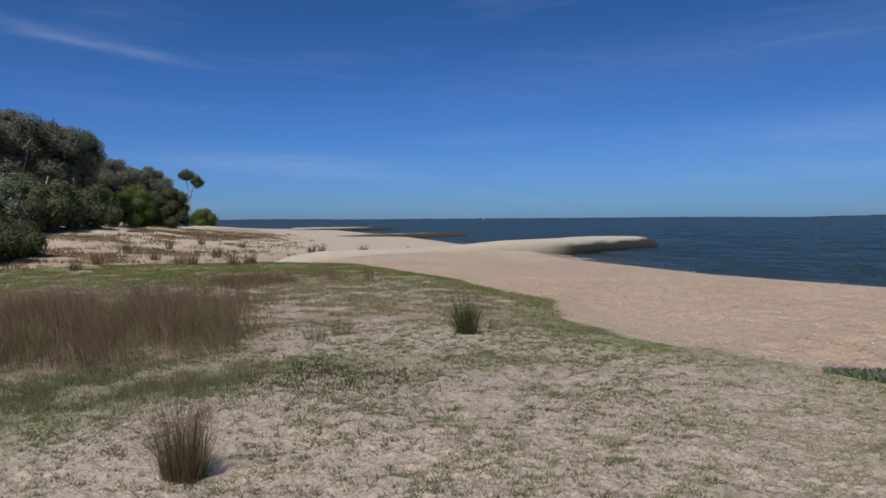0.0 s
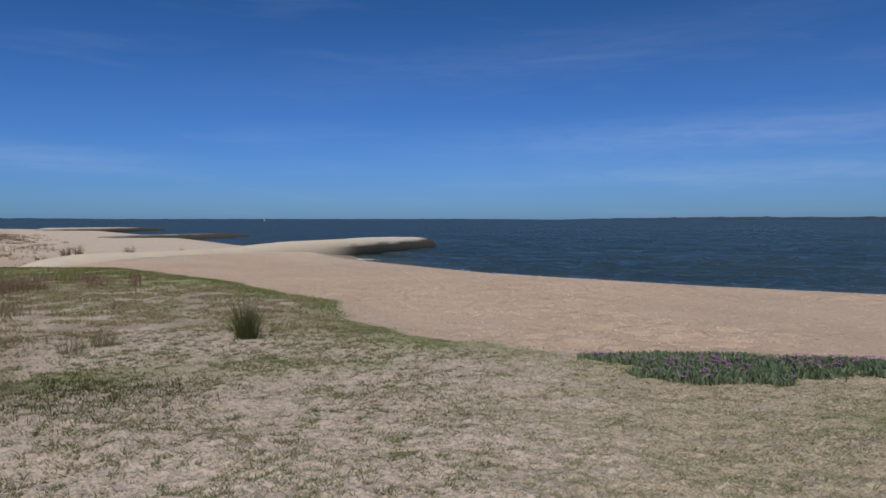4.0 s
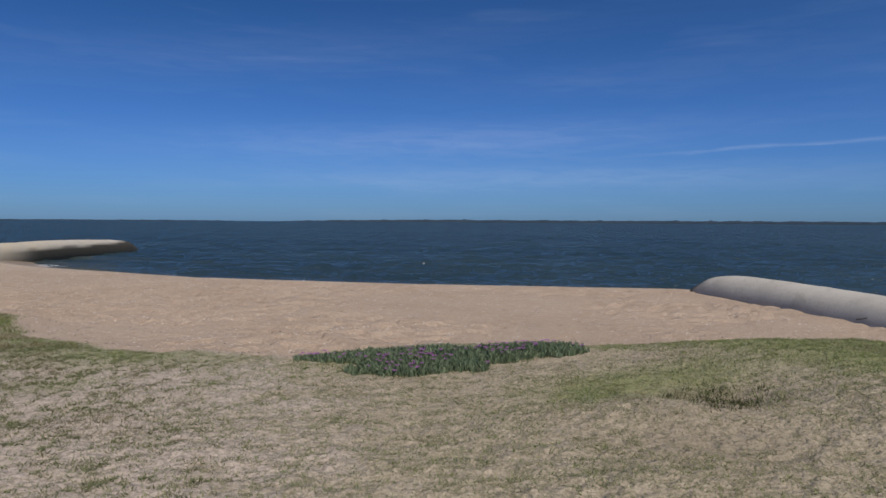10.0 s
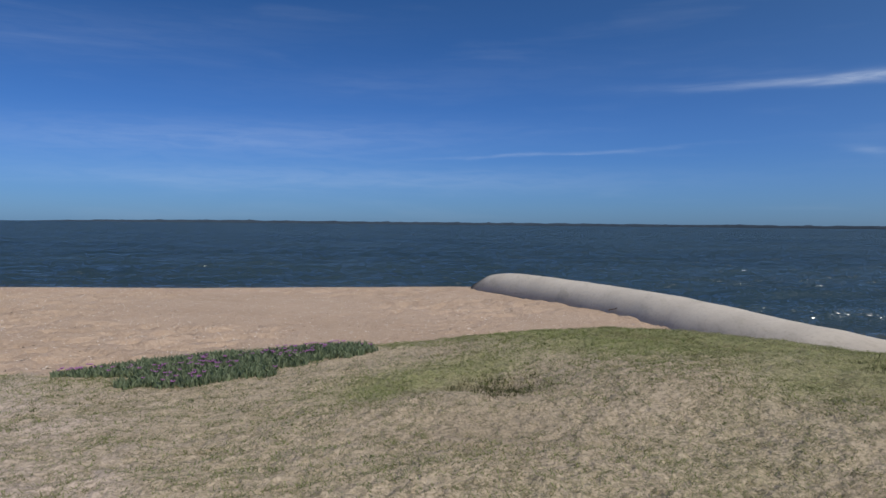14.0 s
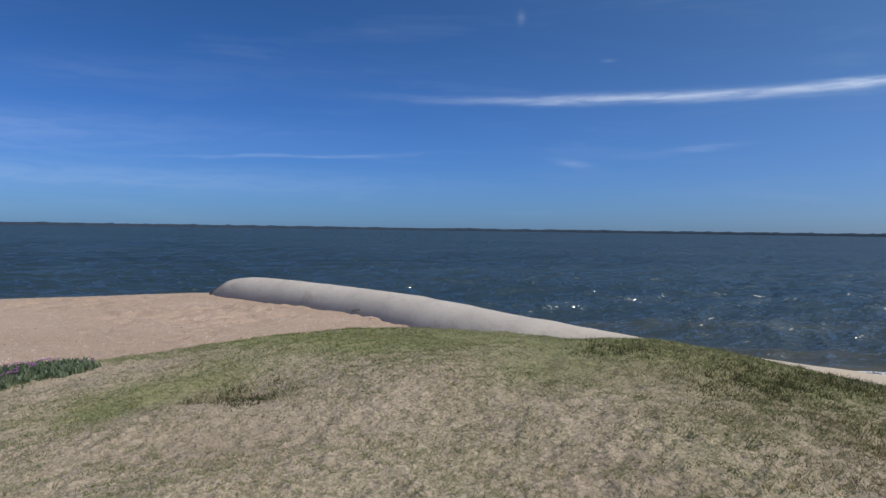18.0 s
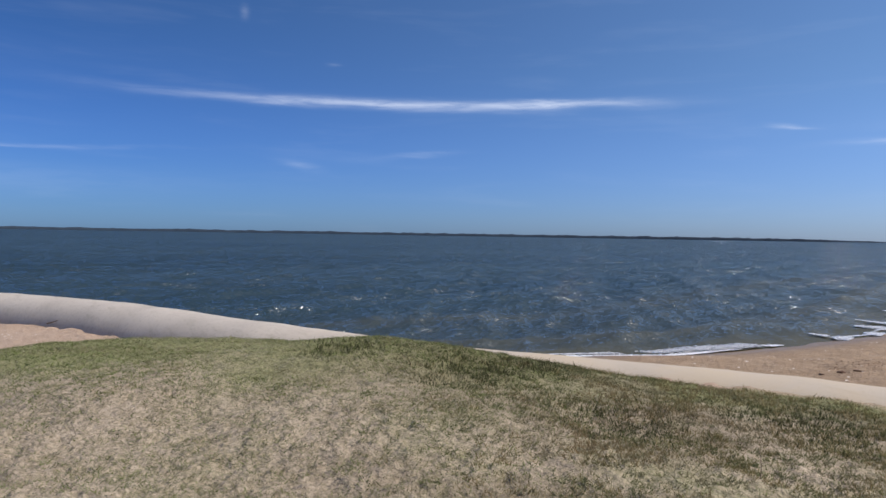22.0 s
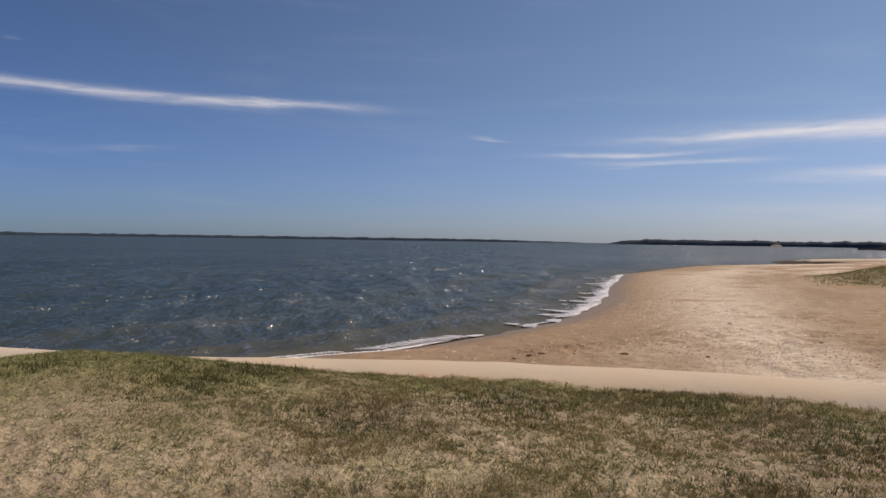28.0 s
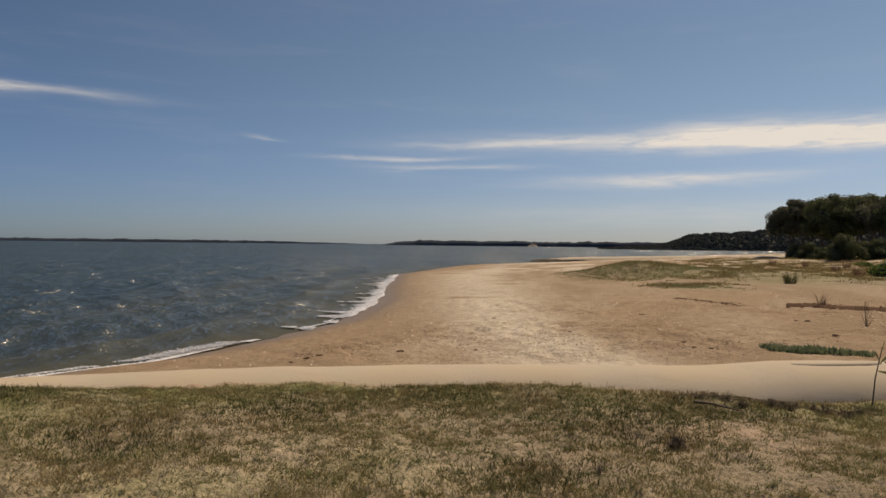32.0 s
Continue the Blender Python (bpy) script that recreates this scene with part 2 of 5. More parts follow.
def part(name, bm, material, parent=None, label="", smooth_faces=True):
    me = bpy.data.meshes.new(name)
    if smooth_faces:
        for f in bm.faces:
            f.smooth = True
    bm.to_mesh(me)
    bm.free()
    me.materials.append(material)
    ob = new(name, me)
    ob.parent = parent
    return tagged(ob, label)


def part_arrays(name, verts, faces, material, parent=None, label="", smooth_faces=True):
    ob = new(name, mesh_arrays(name, verts, faces, [material], None, smooth_faces))
    ob.parent = parent
    return tagged(ob, label)


def empty(name, x, y, z, turn=0.0, scale=1.0):
    ob = new(name)
    ob.matrix_basis = pose(x, y, z, 0, 0, turn) @ Matrix.Scale(scale, 4)
    return ob


# ---- materials ----
def material(name):
    m = bpy.data.materials.new(name)
    m.use_nodes = True
    m.node_tree.nodes.clear()
    return m, Graph(m.node_tree)


def finish(g, color, rough=0.9, normal=None, metal=0.0, spec=0.3, **more):
    p = g.node("ShaderNodeBsdfPrincipled", {"Roughness": rough, "Metallic": metal, "Specular IOR Level": spec})
    g.put(p.inputs["Base Color"], color if isinstance(color, bpy.types.NodeSocket) else (*color, 1))
    if normal is not None:
        g.put(p.inputs["Normal"], normal)
    for k, v in more.items():
        g.put(p.inputs[k.replace("_", " ")], v)
    g.put(g.node("ShaderNodeOutputMaterial").inputs[0], p.outputs[0])
    return p


def place_of(g):
    return g.node("ShaderNodeNewGeometry").outputs["Position"]


def ground_material():
    m, g = material("sand_and_turf")
    pos = place_of(g)
    turf, wet, green, litter = g.attr("turf"), g.attr("wet"), g.attr("green"), g.attr("litter")
    broad, mid, fine, grain = g.noise(pos, 0.35, 4), g.noise(pos, 2.4, 5, 0.6), g.noise(pos, 9, 6, 0.7, 0.3), g.noise(pos, 26, 5, 0.75)
    sand = g.mix(g.ramp(broad, 0.3, 0.7), (0.405, 0.298, 0.213), (0.452, 0.338, 0.248))
    sand = g.mix(g.math("MULTIPLY", g.ramp(mid, 0.48, 0.75), 0.4), sand, (0.36, 0.25, 0.175))
    sand = g.mix(g.math("MULTIPLY", g.ramp(fine, 0.52, 0.68), 0.65), sand, (0.30, 0.21, 0.145))
    sand = g.mix(g.math("MULTIPLY", g.ramp(grain, 0.5, 0.7), 0.6), sand, (0.66, 0.55, 0.44))
    ash = g.mix(g.ramp(mid, 0.35, 0.7), (0.62, 0.55, 0.45), (0.49, 0.42, 0.33))
    ash = g.mix(g.math("MULTIPLY", g.ramp(fine, 0.55, 0.72), 0.45), ash, (0.30, 0.24, 0.165))
    tan = g.mix(g.ramp(mid, 0.35, 0.68), (0.36, 0.262, 0.17), (0.30, 0.212, 0.135))
    tan = g.mix(g.math("MULTIPLY", g.ramp(fine, 0.52, 0.70), 0.55), tan, (0.24, 0.17, 0.10))
    blotch, mark = g.noise(pos, 1.1, 8, 0.74, 0.4), g.noise(pos, 3.4, 7, 0.76, 0.5)
    tan = g.mix(g.math("MULTIPLY", g.ramp(blotch, 0.54, 0.66), 0.22), tan, ash)
    tan = g.mix(g.math("MULTIPLY", g.ramp(mark, 0.55, 0.68), 0.7), tan, (0.20, 0.14, 0.09))
    ash = g.mix(g.math("MULTIPLY", g.ramp(blotch, 0.50, 0.63), 0.5), ash, (0.32, 0.25, 0.18))
    ash = g.mix(g.math("MULTIPLY", g.ramp(mark, 0.54, 0.66), 0.6), ash, (0.27, 0.215, 0.155))
    sand = g.mix(g.attr("tan"), sand, tan)
    sand = g.mix(g.attr("pale"), sand, ash)
    sand = g.mix(g.math("MULTIPLY", g.attr("band"), 0.7), sand, g.mix(g.ramp(fine, 0.4, 0.65), (0.33, 0.235, 0.15), (0.20, 0.145, 0.095)))
    shells = g.node("ShaderNodeTexVoronoi", {"Vector": pos, "Scale": 7.0}).outputs["Distance"]
    sand = g.mix(g.math("MULTIPLY", g.ramp(shells, 0.10, 0.05), 0.6), sand, (0.78, 0.70, 0.62))
    clump = g.noise(pos, 24, 5, 0.7, 0.6)
    patch = g.noise(pos, 1.6, 4, 0.6)
    soil = g.mix(g.ramp(clump, 0.43, 0.66), (0.51, 0.415, 0.34), (0.28, 0.24, 0.175))
    straw = g.mix(g.ramp(clump, 0.38, 0.66), (0.455, 0.375, 0.275), (0.255, 0.215, 0.14))
    lawn = g.mix(g.ramp(g.math("ADD", patch, g.math("MULTIPLY", g.attr("thatch"), 0.9)), 0.55, 0.95), soil, straw)
    grass = g.mix(g.ramp(clump, 0.35, 0.65), (0.25, 0.265, 0.10), (0.13, 0.16, 0.052))
    lush = g.ramp(g.math("ADD", g.math("MULTIPLY", green, 0.9), g.math("MULTIPLY", g.math("ADD", patch, clump), 0.3)), 0.50, 1.0)
    lawn = g.mix(g.math("MULTIPLY", lush, 0.8), lawn, grass)
    lawn = g.mix(g.math("MULTIPLY", litter, 0.65), lawn, (0.19, 0.15, 0.10))
    col = g.mix(turf, sand, lawn)
    col = g.mix(g.math("MULTIPLY", wet, 0.75), col, (0.19, 0.135, 0.08))
    h = g.math("ADD", g.math("ADD", g.math("MULTIPLY", g.noise(pos, 2.7, 3, 0.6), 0.9), g.math("MULTIPLY", g.noise(pos, 7, 5, 0.65), 0.7)), g.math("MULTIPLY", g.noise(pos, 22, 4, 0.65), 0.35))
    nor = g.bump(g.math("MULTIPLY", h, g.math("SUBTRACT", 1.0, g.math("MULTIPLY", wet, 0.8))), 1.0, 0.09)
    finish(g, col, g.math("SUBTRACT", 0.95, g.math("MULTIPLY", wet, 0.55)), nor, spec=0.25)
    return m


def water_material():
    m, g = material("sea_water")
    pos = place_of(g)
    shoal = g.attr("shoal")
    run = g.node("ShaderNodeVectorMath", {0: pos, 1: (0.85 * 0.62, 0.53 * 0.62, 0.0)}, operation="DOT_PRODUCT").outputs["Value"]
    off = g.node("ShaderNodeVectorMath", {0: pos, 1: (-0.53, 0.85, 0.0)}, operation="DOT_PRODUCT").outputs["Value"]
    rot = g.node("ShaderNodeCombineXYZ", {0: run, 1: off, 2: 0.0}).outputs[0]
    w3, gust = g.noise(rot, 0.03, 5, 0.65), g.noise(rot, 0.16, 5, 0.7, 0.4)
    col = g.mix(g.ramp(w3, 0.35, 0.65), (0.013, 0.028, 0.027), (0.022, 0.040, 0.037))
    col = g.mix(shoal, col, (0.085, 0.076, 0.030))
    # Facets of the chop: slopes straight from noise, so that they keep their steepness far out.
    tilt = None
    for scale, amp in ((0.33, 0.5), (1.1, 0.95), (5.0, 1.9), (16.0, 2.0)):
        n = g.node("ShaderNodeTexNoise", {"Vector": rot, "Scale": scale, "Detail": 3.0, "Roughness": 0.55, "Distortion": 0.1}).outputs["Color"]
        d = g.node("ShaderNodeVectorMath", {0: n, 1: (0.5, 0.5, 0.5)}, operation="SUBTRACT").outputs[0]
        d = g.node("ShaderNodeVectorMath", {0: d, 1: (amp * 1.4, amp * 1.4, 0.0)}, operation="MULTIPLY").outputs[0]
        tilt = d if tilt is None else g.node("ShaderNodeVectorMath", {0: tilt, 1: d}, operation="ADD").outputs[0]
    rough_air = g.math("ADD", 0.68, g.math("MULTIPLY", g.ramp(gust, 0.35, 0.65), 0.7))
    rough_air = g.math("MULTIPLY", rough_air, g.math("SUBTRACT", 1.0, g.math("MULTIPLY", shoal, 0.65)))
    size = g.node("ShaderNodeCombineXYZ", {0: rough_air, 1: rough_air, 2: 0.0}).outputs[0]
    tilt = g.node("ShaderNodeVectorMath", {0: tilt, 1: size}, operation="MULTIPLY").outputs[0]
    # Normals lean towards the eye to imitate wave masking and draw more glints.
    lean = g.node("ShaderNodeVectorMath", {0: pos, 1: (-1.0, -1.0, 0.0)}, operation="MULTIPLY").outputs[0]
    lean = g.node("ShaderNodeVectorMath", {0: g.node("ShaderNodeVectorMath", {0: lean}, operation="NORMALIZE").outputs[0], 1: (0.23, 0.23, 0.0)}, operation="MULTIPLY").outputs[0]
    tilt = g.node("ShaderNodeVectorMath", {0: tilt, 1: lean}, operation="ADD").outputs[0]
    up = g.node("ShaderNodeVectorMath", {0: g.node("ShaderNodeNewGeometry").outputs["Normal"], 1: tilt}, operation="ADD").outputs[0]
    up = g.node("ShaderNodeVectorMath", {0: up}, operation="NORMALIZE").outputs[0]
    # Gloss rises with the slant but stays below a rough sea's ceiling.
    slant = g.math("MULTIPLY", g.node("ShaderNodeFresnel", {"IOR": 1.333, "Normal": up}).outputs[0], 0.9)
    gloss = g.math("MAXIMUM", g.math("MINIMUM", slant, 0.46), 0.17)
    body = g.node("ShaderNodeBsdfDiffuse", {"Color": col})
    sheen = g.node("ShaderNodeBsdfGlossy", {"Color": (1, 1, 1, 1), "Roughness": 0.13, "Normal": up})
    soft = g.node("ShaderNodeVectorMath", {0: tilt, 1: (0.8, 0.8, 0.0)}, operation="MULTIPLY").outputs[0]
    soft = g.node("ShaderNodeVectorMath", {0: g.node("ShaderNodeNewGeometry").outputs["Normal"], 1: soft}, operation="ADD").outputs[0]
    soft = g.node("ShaderNodeVectorMath", {0: soft}, operation="NORMALIZE").outputs[0]
    # The smallest ripples, too fine for facets, as a broad lobe.
    ripple = g.node("ShaderNodeBsdfGlossy", {"Color": (1, 1, 1, 1), "Roughness": 0.38, "Normal": soft})
    sheen = g.node("ShaderNodeMixShader", {0: 0.19, 1: sheen.outputs[0], 2: ripple.outputs[0]})
    both = g.node("ShaderNodeMixShader", {0: gloss, 1: body.outputs[0], 2: sheen.outputs[0]})
    g.put(g.node("ShaderNodeOutputMaterial").inputs[0], both.outputs[0])
    return m


def leaf_material(name, dark, light, dry=None, rough=0.6, thin=0.4, gloss=0.08):
    m, g = material(name)
    geo = g.node("ShaderNodeNewGeometry")
    rnd = geo.outputs["Random Per Island"]
    col = g.mix(rnd, dark, light)
    if dry is not None:
        col = g.mix(g.ramp(g.noise(geo.outputs["Position"], 0.9, 3), 0.45, 0.7), col, dry)
    big = g.noise(geo.outputs["Position"], 0.45, 3)
    col = g.mix(g.math("MULTIPLY", g.ramp(big, 0.3, 0.7), 0.5), col, g.mix(0.5, col, dark))
    p = finish(g, col, rough, spec=gloss)
    if thin:
        tr = g.node("ShaderNodeBsdfTranslucent", {"Color": col})
        both = g.node("ShaderNodeMixShader", {0: thin, 1: p.outputs[0], 2: tr.outputs[0]})
        for n in g.t.nodes:
            if n.type == "OUTPUT_MATERIAL":
                g.put(n.inputs[0], both.outputs[0])
    return m


def plain_material(name, a, b, scale, rough=0.85, bump=0.3, dist=0.02, stretch=(1, 1, 1)):
    m, g = material(name)
    pos = g.node("ShaderNodeMapping", {"Vector": place_of(g), "Scale": stretch}).outputs[0]
    n, f = g.noise(pos, scale, 5, 0.6), g.noise(pos, scale * 9, 3, 0.6)
    col = g.mix(g.ramp(g.math("ADD", g.math("MULTIPLY", n, 0.7), g.math("MULTIPLY", f, 0.3)), 0.3, 0.7), a, b)
    finish(g, col, rough, g.bump(g.math("ADD", n, f), bump, dist))
    return m


def tube_material():
    m, g = material("geotextile")
    pos = place_of(g)
    n, f = g.noise(pos, 0.8, 5, 0.6), g.noise(pos, 14, 4, 0.6)
    weave = g.node("ShaderNodeTexVoronoi", {"Vector": pos, "Scale": 160.0}).outputs["Distance"]
    col = g.mix(g.ramp(n, 0.3, 0.7), (0.455, 0.412, 0.35), (0.53, 0.482, 0.412))
    col = g.mix(g.math("MULTIPLY", g.ramp(f, 0.48, 0.72), 0.6), col, (0.36, 0.32, 0.265))
    streak = g.noise(g.node("ShaderNodeMapping", {"Vector": pos, "Rotation": (0, 0, radians(32)), "Scale": (3.0, 0.6, 2.0)}).outputs[0], 1.4, 5, 0.65)
    col = g.mix(g.math("MULTIPLY", g.ramp(streak, 0.52, 0.7), 0.5), col, (0.33, 0.295, 0.235))
    col = g.mix(g.math("MULTIPLY", g.attr("sandy"), g.math("ADD", 0.45, g.math("MULTIPLY", g.ramp(n, 0.35, 0.65), 0.5))), col, g.mix(f, (0.45, 0.365, 0.25), (0.55, 0.455, 0.32)))
    col = g.mix(g.math("MULTIPLY", g.attr("damp"), 0.95), col, g.mix(g.ramp(f, 0.4, 0.6), (0.014, 0.013, 0.010), (0.045, 0.038, 0.024)))
    h = g.math("ADD", g.math("MULTIPLY", n, 1.0), g.math("MULTIPLY", weave, 0.05))
    finish(g, col, 0.88, g.bump(h, 0.3, 0.08))
    return m


# Headland leaves: distance haze mixed into the colour as a bluish grey.
LEAF_FAR_HAZE = leaf_material("hazy_far_leaves", (0.042, 0.05, 0.05), (0.08, 0.09, 0.078), None, 0.9, 0.0)
WRACK = plain_material("dried_seaweed", (0.06, 0.032, 0.02), (0.135, 0.07, 0.04), 12, 0.9, 0.5, 0.02)
SCRAP = plain_material("dry_scrap", (0.13, 0.125, 0.085), (0.24, 0.22, 0.15), 15, 0.9, 0.4, 0.01)
LEAF_OLIVE = leaf_material("olive_leaves", (0.07, 0.085, 0.04), (0.17, 0.19, 0.10))
GROUND, SEA, TUBE = ground_material(), water_material(), tube_material()
FOAM = leaf_material("sea_foam", (0.90, 0.91, 0.91), (0.95, 0.95, 0.95), None, 0.3, 0.08, 0.5)
BARK = plain_material("bark", (0.22, 0.17, 0.125), (0.34, 0.29, 0.23), 3, 0.9, 0.6, 0.05, (1, 1, 0.25))
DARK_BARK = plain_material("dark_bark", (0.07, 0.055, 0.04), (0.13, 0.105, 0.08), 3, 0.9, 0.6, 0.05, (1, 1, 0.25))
PALE_BARK = plain_material("pale_bark", (0.38, 0.34, 0.29), (0.52, 0.48, 0.42), 3, 0.85, 0.4, 0.04, (1, 1, 0.25))
DRIFT = plain_material("driftwood", (0.13, 0.095, 0.065), (0.25, 0.20, 0.15), 9, 0.9, 0.5, 0.02)
SHELL = plain_material("shell", (0.74, 0.66, 0.57), (0.84, 0.79, 0.72), 20, 0.6, 0.2, 0.01)
SAIL = plain_material("sailcloth", (0.80, 0.80, 0.78), (0.86, 0.86, 0.84), 1, 0.7, 0.1, 0.01)
LEAF_GREY = leaf_material("banksia_leaves", (0.115, 0.12, 0.08), (0.24, 0.245, 0.18))
# Banksia leaf colour darkened: shade painted in for a tree against the light.
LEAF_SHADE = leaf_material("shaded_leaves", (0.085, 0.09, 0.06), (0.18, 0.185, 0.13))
LEAF_DARK = leaf_material("tea_tree_leaves", (0.055, 0.066, 0.03), (0.13, 0.15, 0.072))
LEAF_GREEN = leaf_material("fresh_leaves", (0.075, 0.12, 0.022), (0.17, 0.25, 0.06))
LEAF_SILVER = leaf_material("silvery_leaves", (0.11, 0.125, 0.09), (0.28, 0.30, 0.235))
# Shade within the crowns, painted as one dark leaf colour.
LEAF_CORE_SHADE = leaf_material("inner_crown_shade", (0.055, 0.06, 0.036), (0.08, 0.088, 0.052), None, 1.0, 0.0)
STRAW = leaf_material("straw", (0.28, 0.245, 0.16), (0.54, 0.475, 0.345), None, 0.8)
SAND_BIT = plain_material("wrack", (0.06, 0.045, 0.03), (0.13, 0.10, 0.065), 15, 0.9, 0.4, 0.01)
GRASS_A = leaf_material("short_grass", (0.115, 0.13, 0.055), (0.245, 0.255, 0.125), (0.25, 0.21, 0.135), 0.75)
GRASS_G = leaf_material("lush_grass", (0.115, 0.16, 0.042), (0.27, 0.315, 0.11), None, 0.7)
GRASS_P = leaf_material("pale_grass", (0.15, 0.17, 0.075), (0.32, 0.32, 0.17), (0.30, 0.26, 0.16), 0.75)
RUSH_G = leaf_material("rush_green", (0.085, 0.11, 0.03), (0.22, 0.24, 0.085), None, 0.6)
RUSH_B = leaf_material("rush_brown", (0.105, 0.07, 0.05), (0.33, 0.225, 0.15), (0.20, 0.118, 0.083), 0.7)
TALL_GRASS = leaf_material("olive_grass", (0.14, 0.122, 0.052), (0.36, 0.30, 0.145), (0.31, 0.225, 0.12), 0.75)
WEED = leaf_material("dark_weed", (0.05, 0.055, 0.025), (0.13, 0.13, 0.06), None, 0.8)
SUCCULENT = leaf_material("succulent_leaves", (0.10, 0.14, 0.075), (0.29, 0.34, 0.21), None, 0.45)
PETAL = leaf_material("purple_petals", (0.32, 0.09, 0.34), (0.48, 0.20, 0.48), None, 0.5)
BLUFF = plain_material("sand_bluff", (0.42, 0.32, 0.23), (0.52, 0.42, 0.31), 0.08, 0.95, 0.3, 0.5)
# Far shores are tinted blue in their base colour to stand for haze.
FAR_WOOD_HAZE = plain_material("hazy_far_woods", (0.022, 0.036, 0.055), (0.034, 0.052, 0.074), 0.02, 0.95, 0.3, 2.0)


# ---- ground and sea ----
def rings(radii, angles, height_of):
    """A sheet of rings round the dune: angles in degrees, closed all round."""
    r, a = np.meshgrid(radii, np.radians(angles), indexing="ij")
    x, y = r * np.sin(a), r * np.cos(a)
    z = height_of(x.ravel(), y.ravel())
    n, k = r.shape
    i = np.arange(n - 1)[:, None] * k + np.arange(k)[None, :]
    j = np.arange(n - 1)[:, None] * k + (np.arange(k)[None, :] + 1) % k
    faces = np.stack([i, j, j + k, i + k], -1).reshape(-1, 4)
    return np.stack([x.ravel(), y.ravel(), z], 1), faces


ANGLES = np.concatenate([np.arange(-116, 118, 0.3), np.arange(118, 244, 3.0)])
radii = np.concatenate([[0.0, 0.3, 0.6, 0.9], np.arange(1.1, 2.75, 0.12), 2.8 * np.exp(np.arange(0, 1.5, 0.0062)), 12.6 * np.exp(np.arange(0, 0.9, 0.009)), 12.6 * np.exp(np.arange(0.9, 3.1, 0.0155)), 290 * np.exp(np.arange(0, 2.85, 0.09)), [4950]])
gv, gf = rings(radii, ANGLES, height)
gx, gy = gv[:, 0], gv[:, 1]
gr, gs = np.hypot(gx, gy), inland(gx, gy)
gd = dune_mask(gx, gy)
gu, gw = uv_of(gx, gy)
beach_right = smooth(-0.3, 1.0, gu - np.interp(gw, *TUBE_U))
far_turf = smooth(0.48, 0.62, fbm(gx / 3.5, gy / 2.2, 61, 4)) * smooth(26, 46, gs) * smooth(30, 40, gr)
bank = np.maximum.reduce([  # low grassy banks on the sand
    np.exp(-(((gx - at(h, d)[0]) * math.cos(radians(h)) - (gy - at(h, d)[1]) * math.sin(radians(h))) / wa) ** 4
                                 - (((gx - at(h, d)[0]) * math.sin(radians(h)) + (gy - at(h, d)[1]) * math.cos(radians(h))) / wd) ** 4)
                          for h, d, wa, wd in ((91.5, 57, 5.5, 9), (94, 41, 2.3, 2.2), (103, 52, 7, 8), (-79, 40, 4.5, 3.5), (-97, 76, 5.0, 7.0), (-91.5, 92, 7.0, 7.0), (-88.5, 118, 7.0, 9.0))])
turf = np.maximum(smooth(-0.35, 0.25, gd), np.maximum(0.6 * far_turf, bank))
turf = turf * (1 - 0.85 * gauss(gx, gy, at(98.5, 7.5), 0.65) * smooth(0.3, 0.5, fbm(gx * 3, gy * 3, 63, 3)))
fringe = np.exp(-(np.maximum(gd - 0.5, 0) / 1.3) ** 2)
heading_of = np.degrees(np.arctan2(gx, gy))
heading_of = heading_of * smooth(180, 125, np.abs(heading_of)) * smooth(0.5, 3.2, gr)
green = 0.12 + 0.45 * fringe * turf + 0.6 * (fbm(gx / 2.4, gy / 2.4, 71, 3) - 0.48) + 0.5 * gauss(gx, gy, at(9, 10.5), 2.6) + 0.45 * gauss(gx, gy, at(24, 9.4), 2.4) + 0.4 * gauss(gx, gy, at(-15, 7.5), 0.8) + 0.35 * gauss(gx, gy, at(-9, 8.4), 0.7) + 0.4 * gauss(gx, gy, at(18.5, 7.4), 1.0)
green = green + 0.35 * np.exp(-((gr - 9.2 + 0.07 * np.maximum(-78 - heading_of, 0)) / (0.9 + 0.03 * np.maximum(-78 - heading_of, 0))) ** 2) * smooth(-50, -62, heading_of)
green = green + 0.42 * smooth(18.5, 23, gr + 4 * (fbm(gx / 3, gy / 3, 73, 3) - 0.5)) * smooth(-72, -78, heading_of) * smooth(36, 33, gr)
green = green + 0.25 * smooth(20, 34, heading_of) * fbm(gx, gy, 75, 3)
thatch = 0.05 + 0.75 * smooth(-55, -15, heading_of)
litter = smooth(0.5, 0.72, fbm(gx / 1.8, gy / 1.8, 81, 3)) * smooth(5, 60, heading_of)
litter = np.maximum(litter, 0.95 * np.exp(-((gr - 11.5) / 3.6) ** 4) * smooth(-80, -90, heading_of) * smooth(0.25, 0.45, fbm(gx, gy, 83, 3)))
litter = np.maximum(litter, 0.55 * smooth(18, 24, gr) * smooth(-70, -80, heading_of) * smooth(0.4, 0.55, fbm(gx / 1.5, gy / 1.5, 85, 3)))
flat_zone = smooth(11.0, 12.5, gr) * smooth(24, 20, gr) * smooth(-54, -62, heading_of)
litter = np.maximum(litter, 0.75 * flat_zone * smooth(0.40, 0.58, fbm(gx * 2.2, gy * 2.2, 86, 4)))
back_zone = smooth(18.0, 20.0, gr + 3 * (fbm(gx / 2, gy / 2, 88, 3) - 0.5)) * smooth(27, 24, gr) * smooth(-72, -78, heading_of)
litter = np.maximum(litter, 0.8 * back_zone * smooth(0.25, 0.45, fbm(gx, gy, 84, 3)))
litter = np.maximum(litter, 0.5 * bank * smooth(0.35, 0.6, fbm(gx / 1.5, gy / 1.5, 89, 3)))
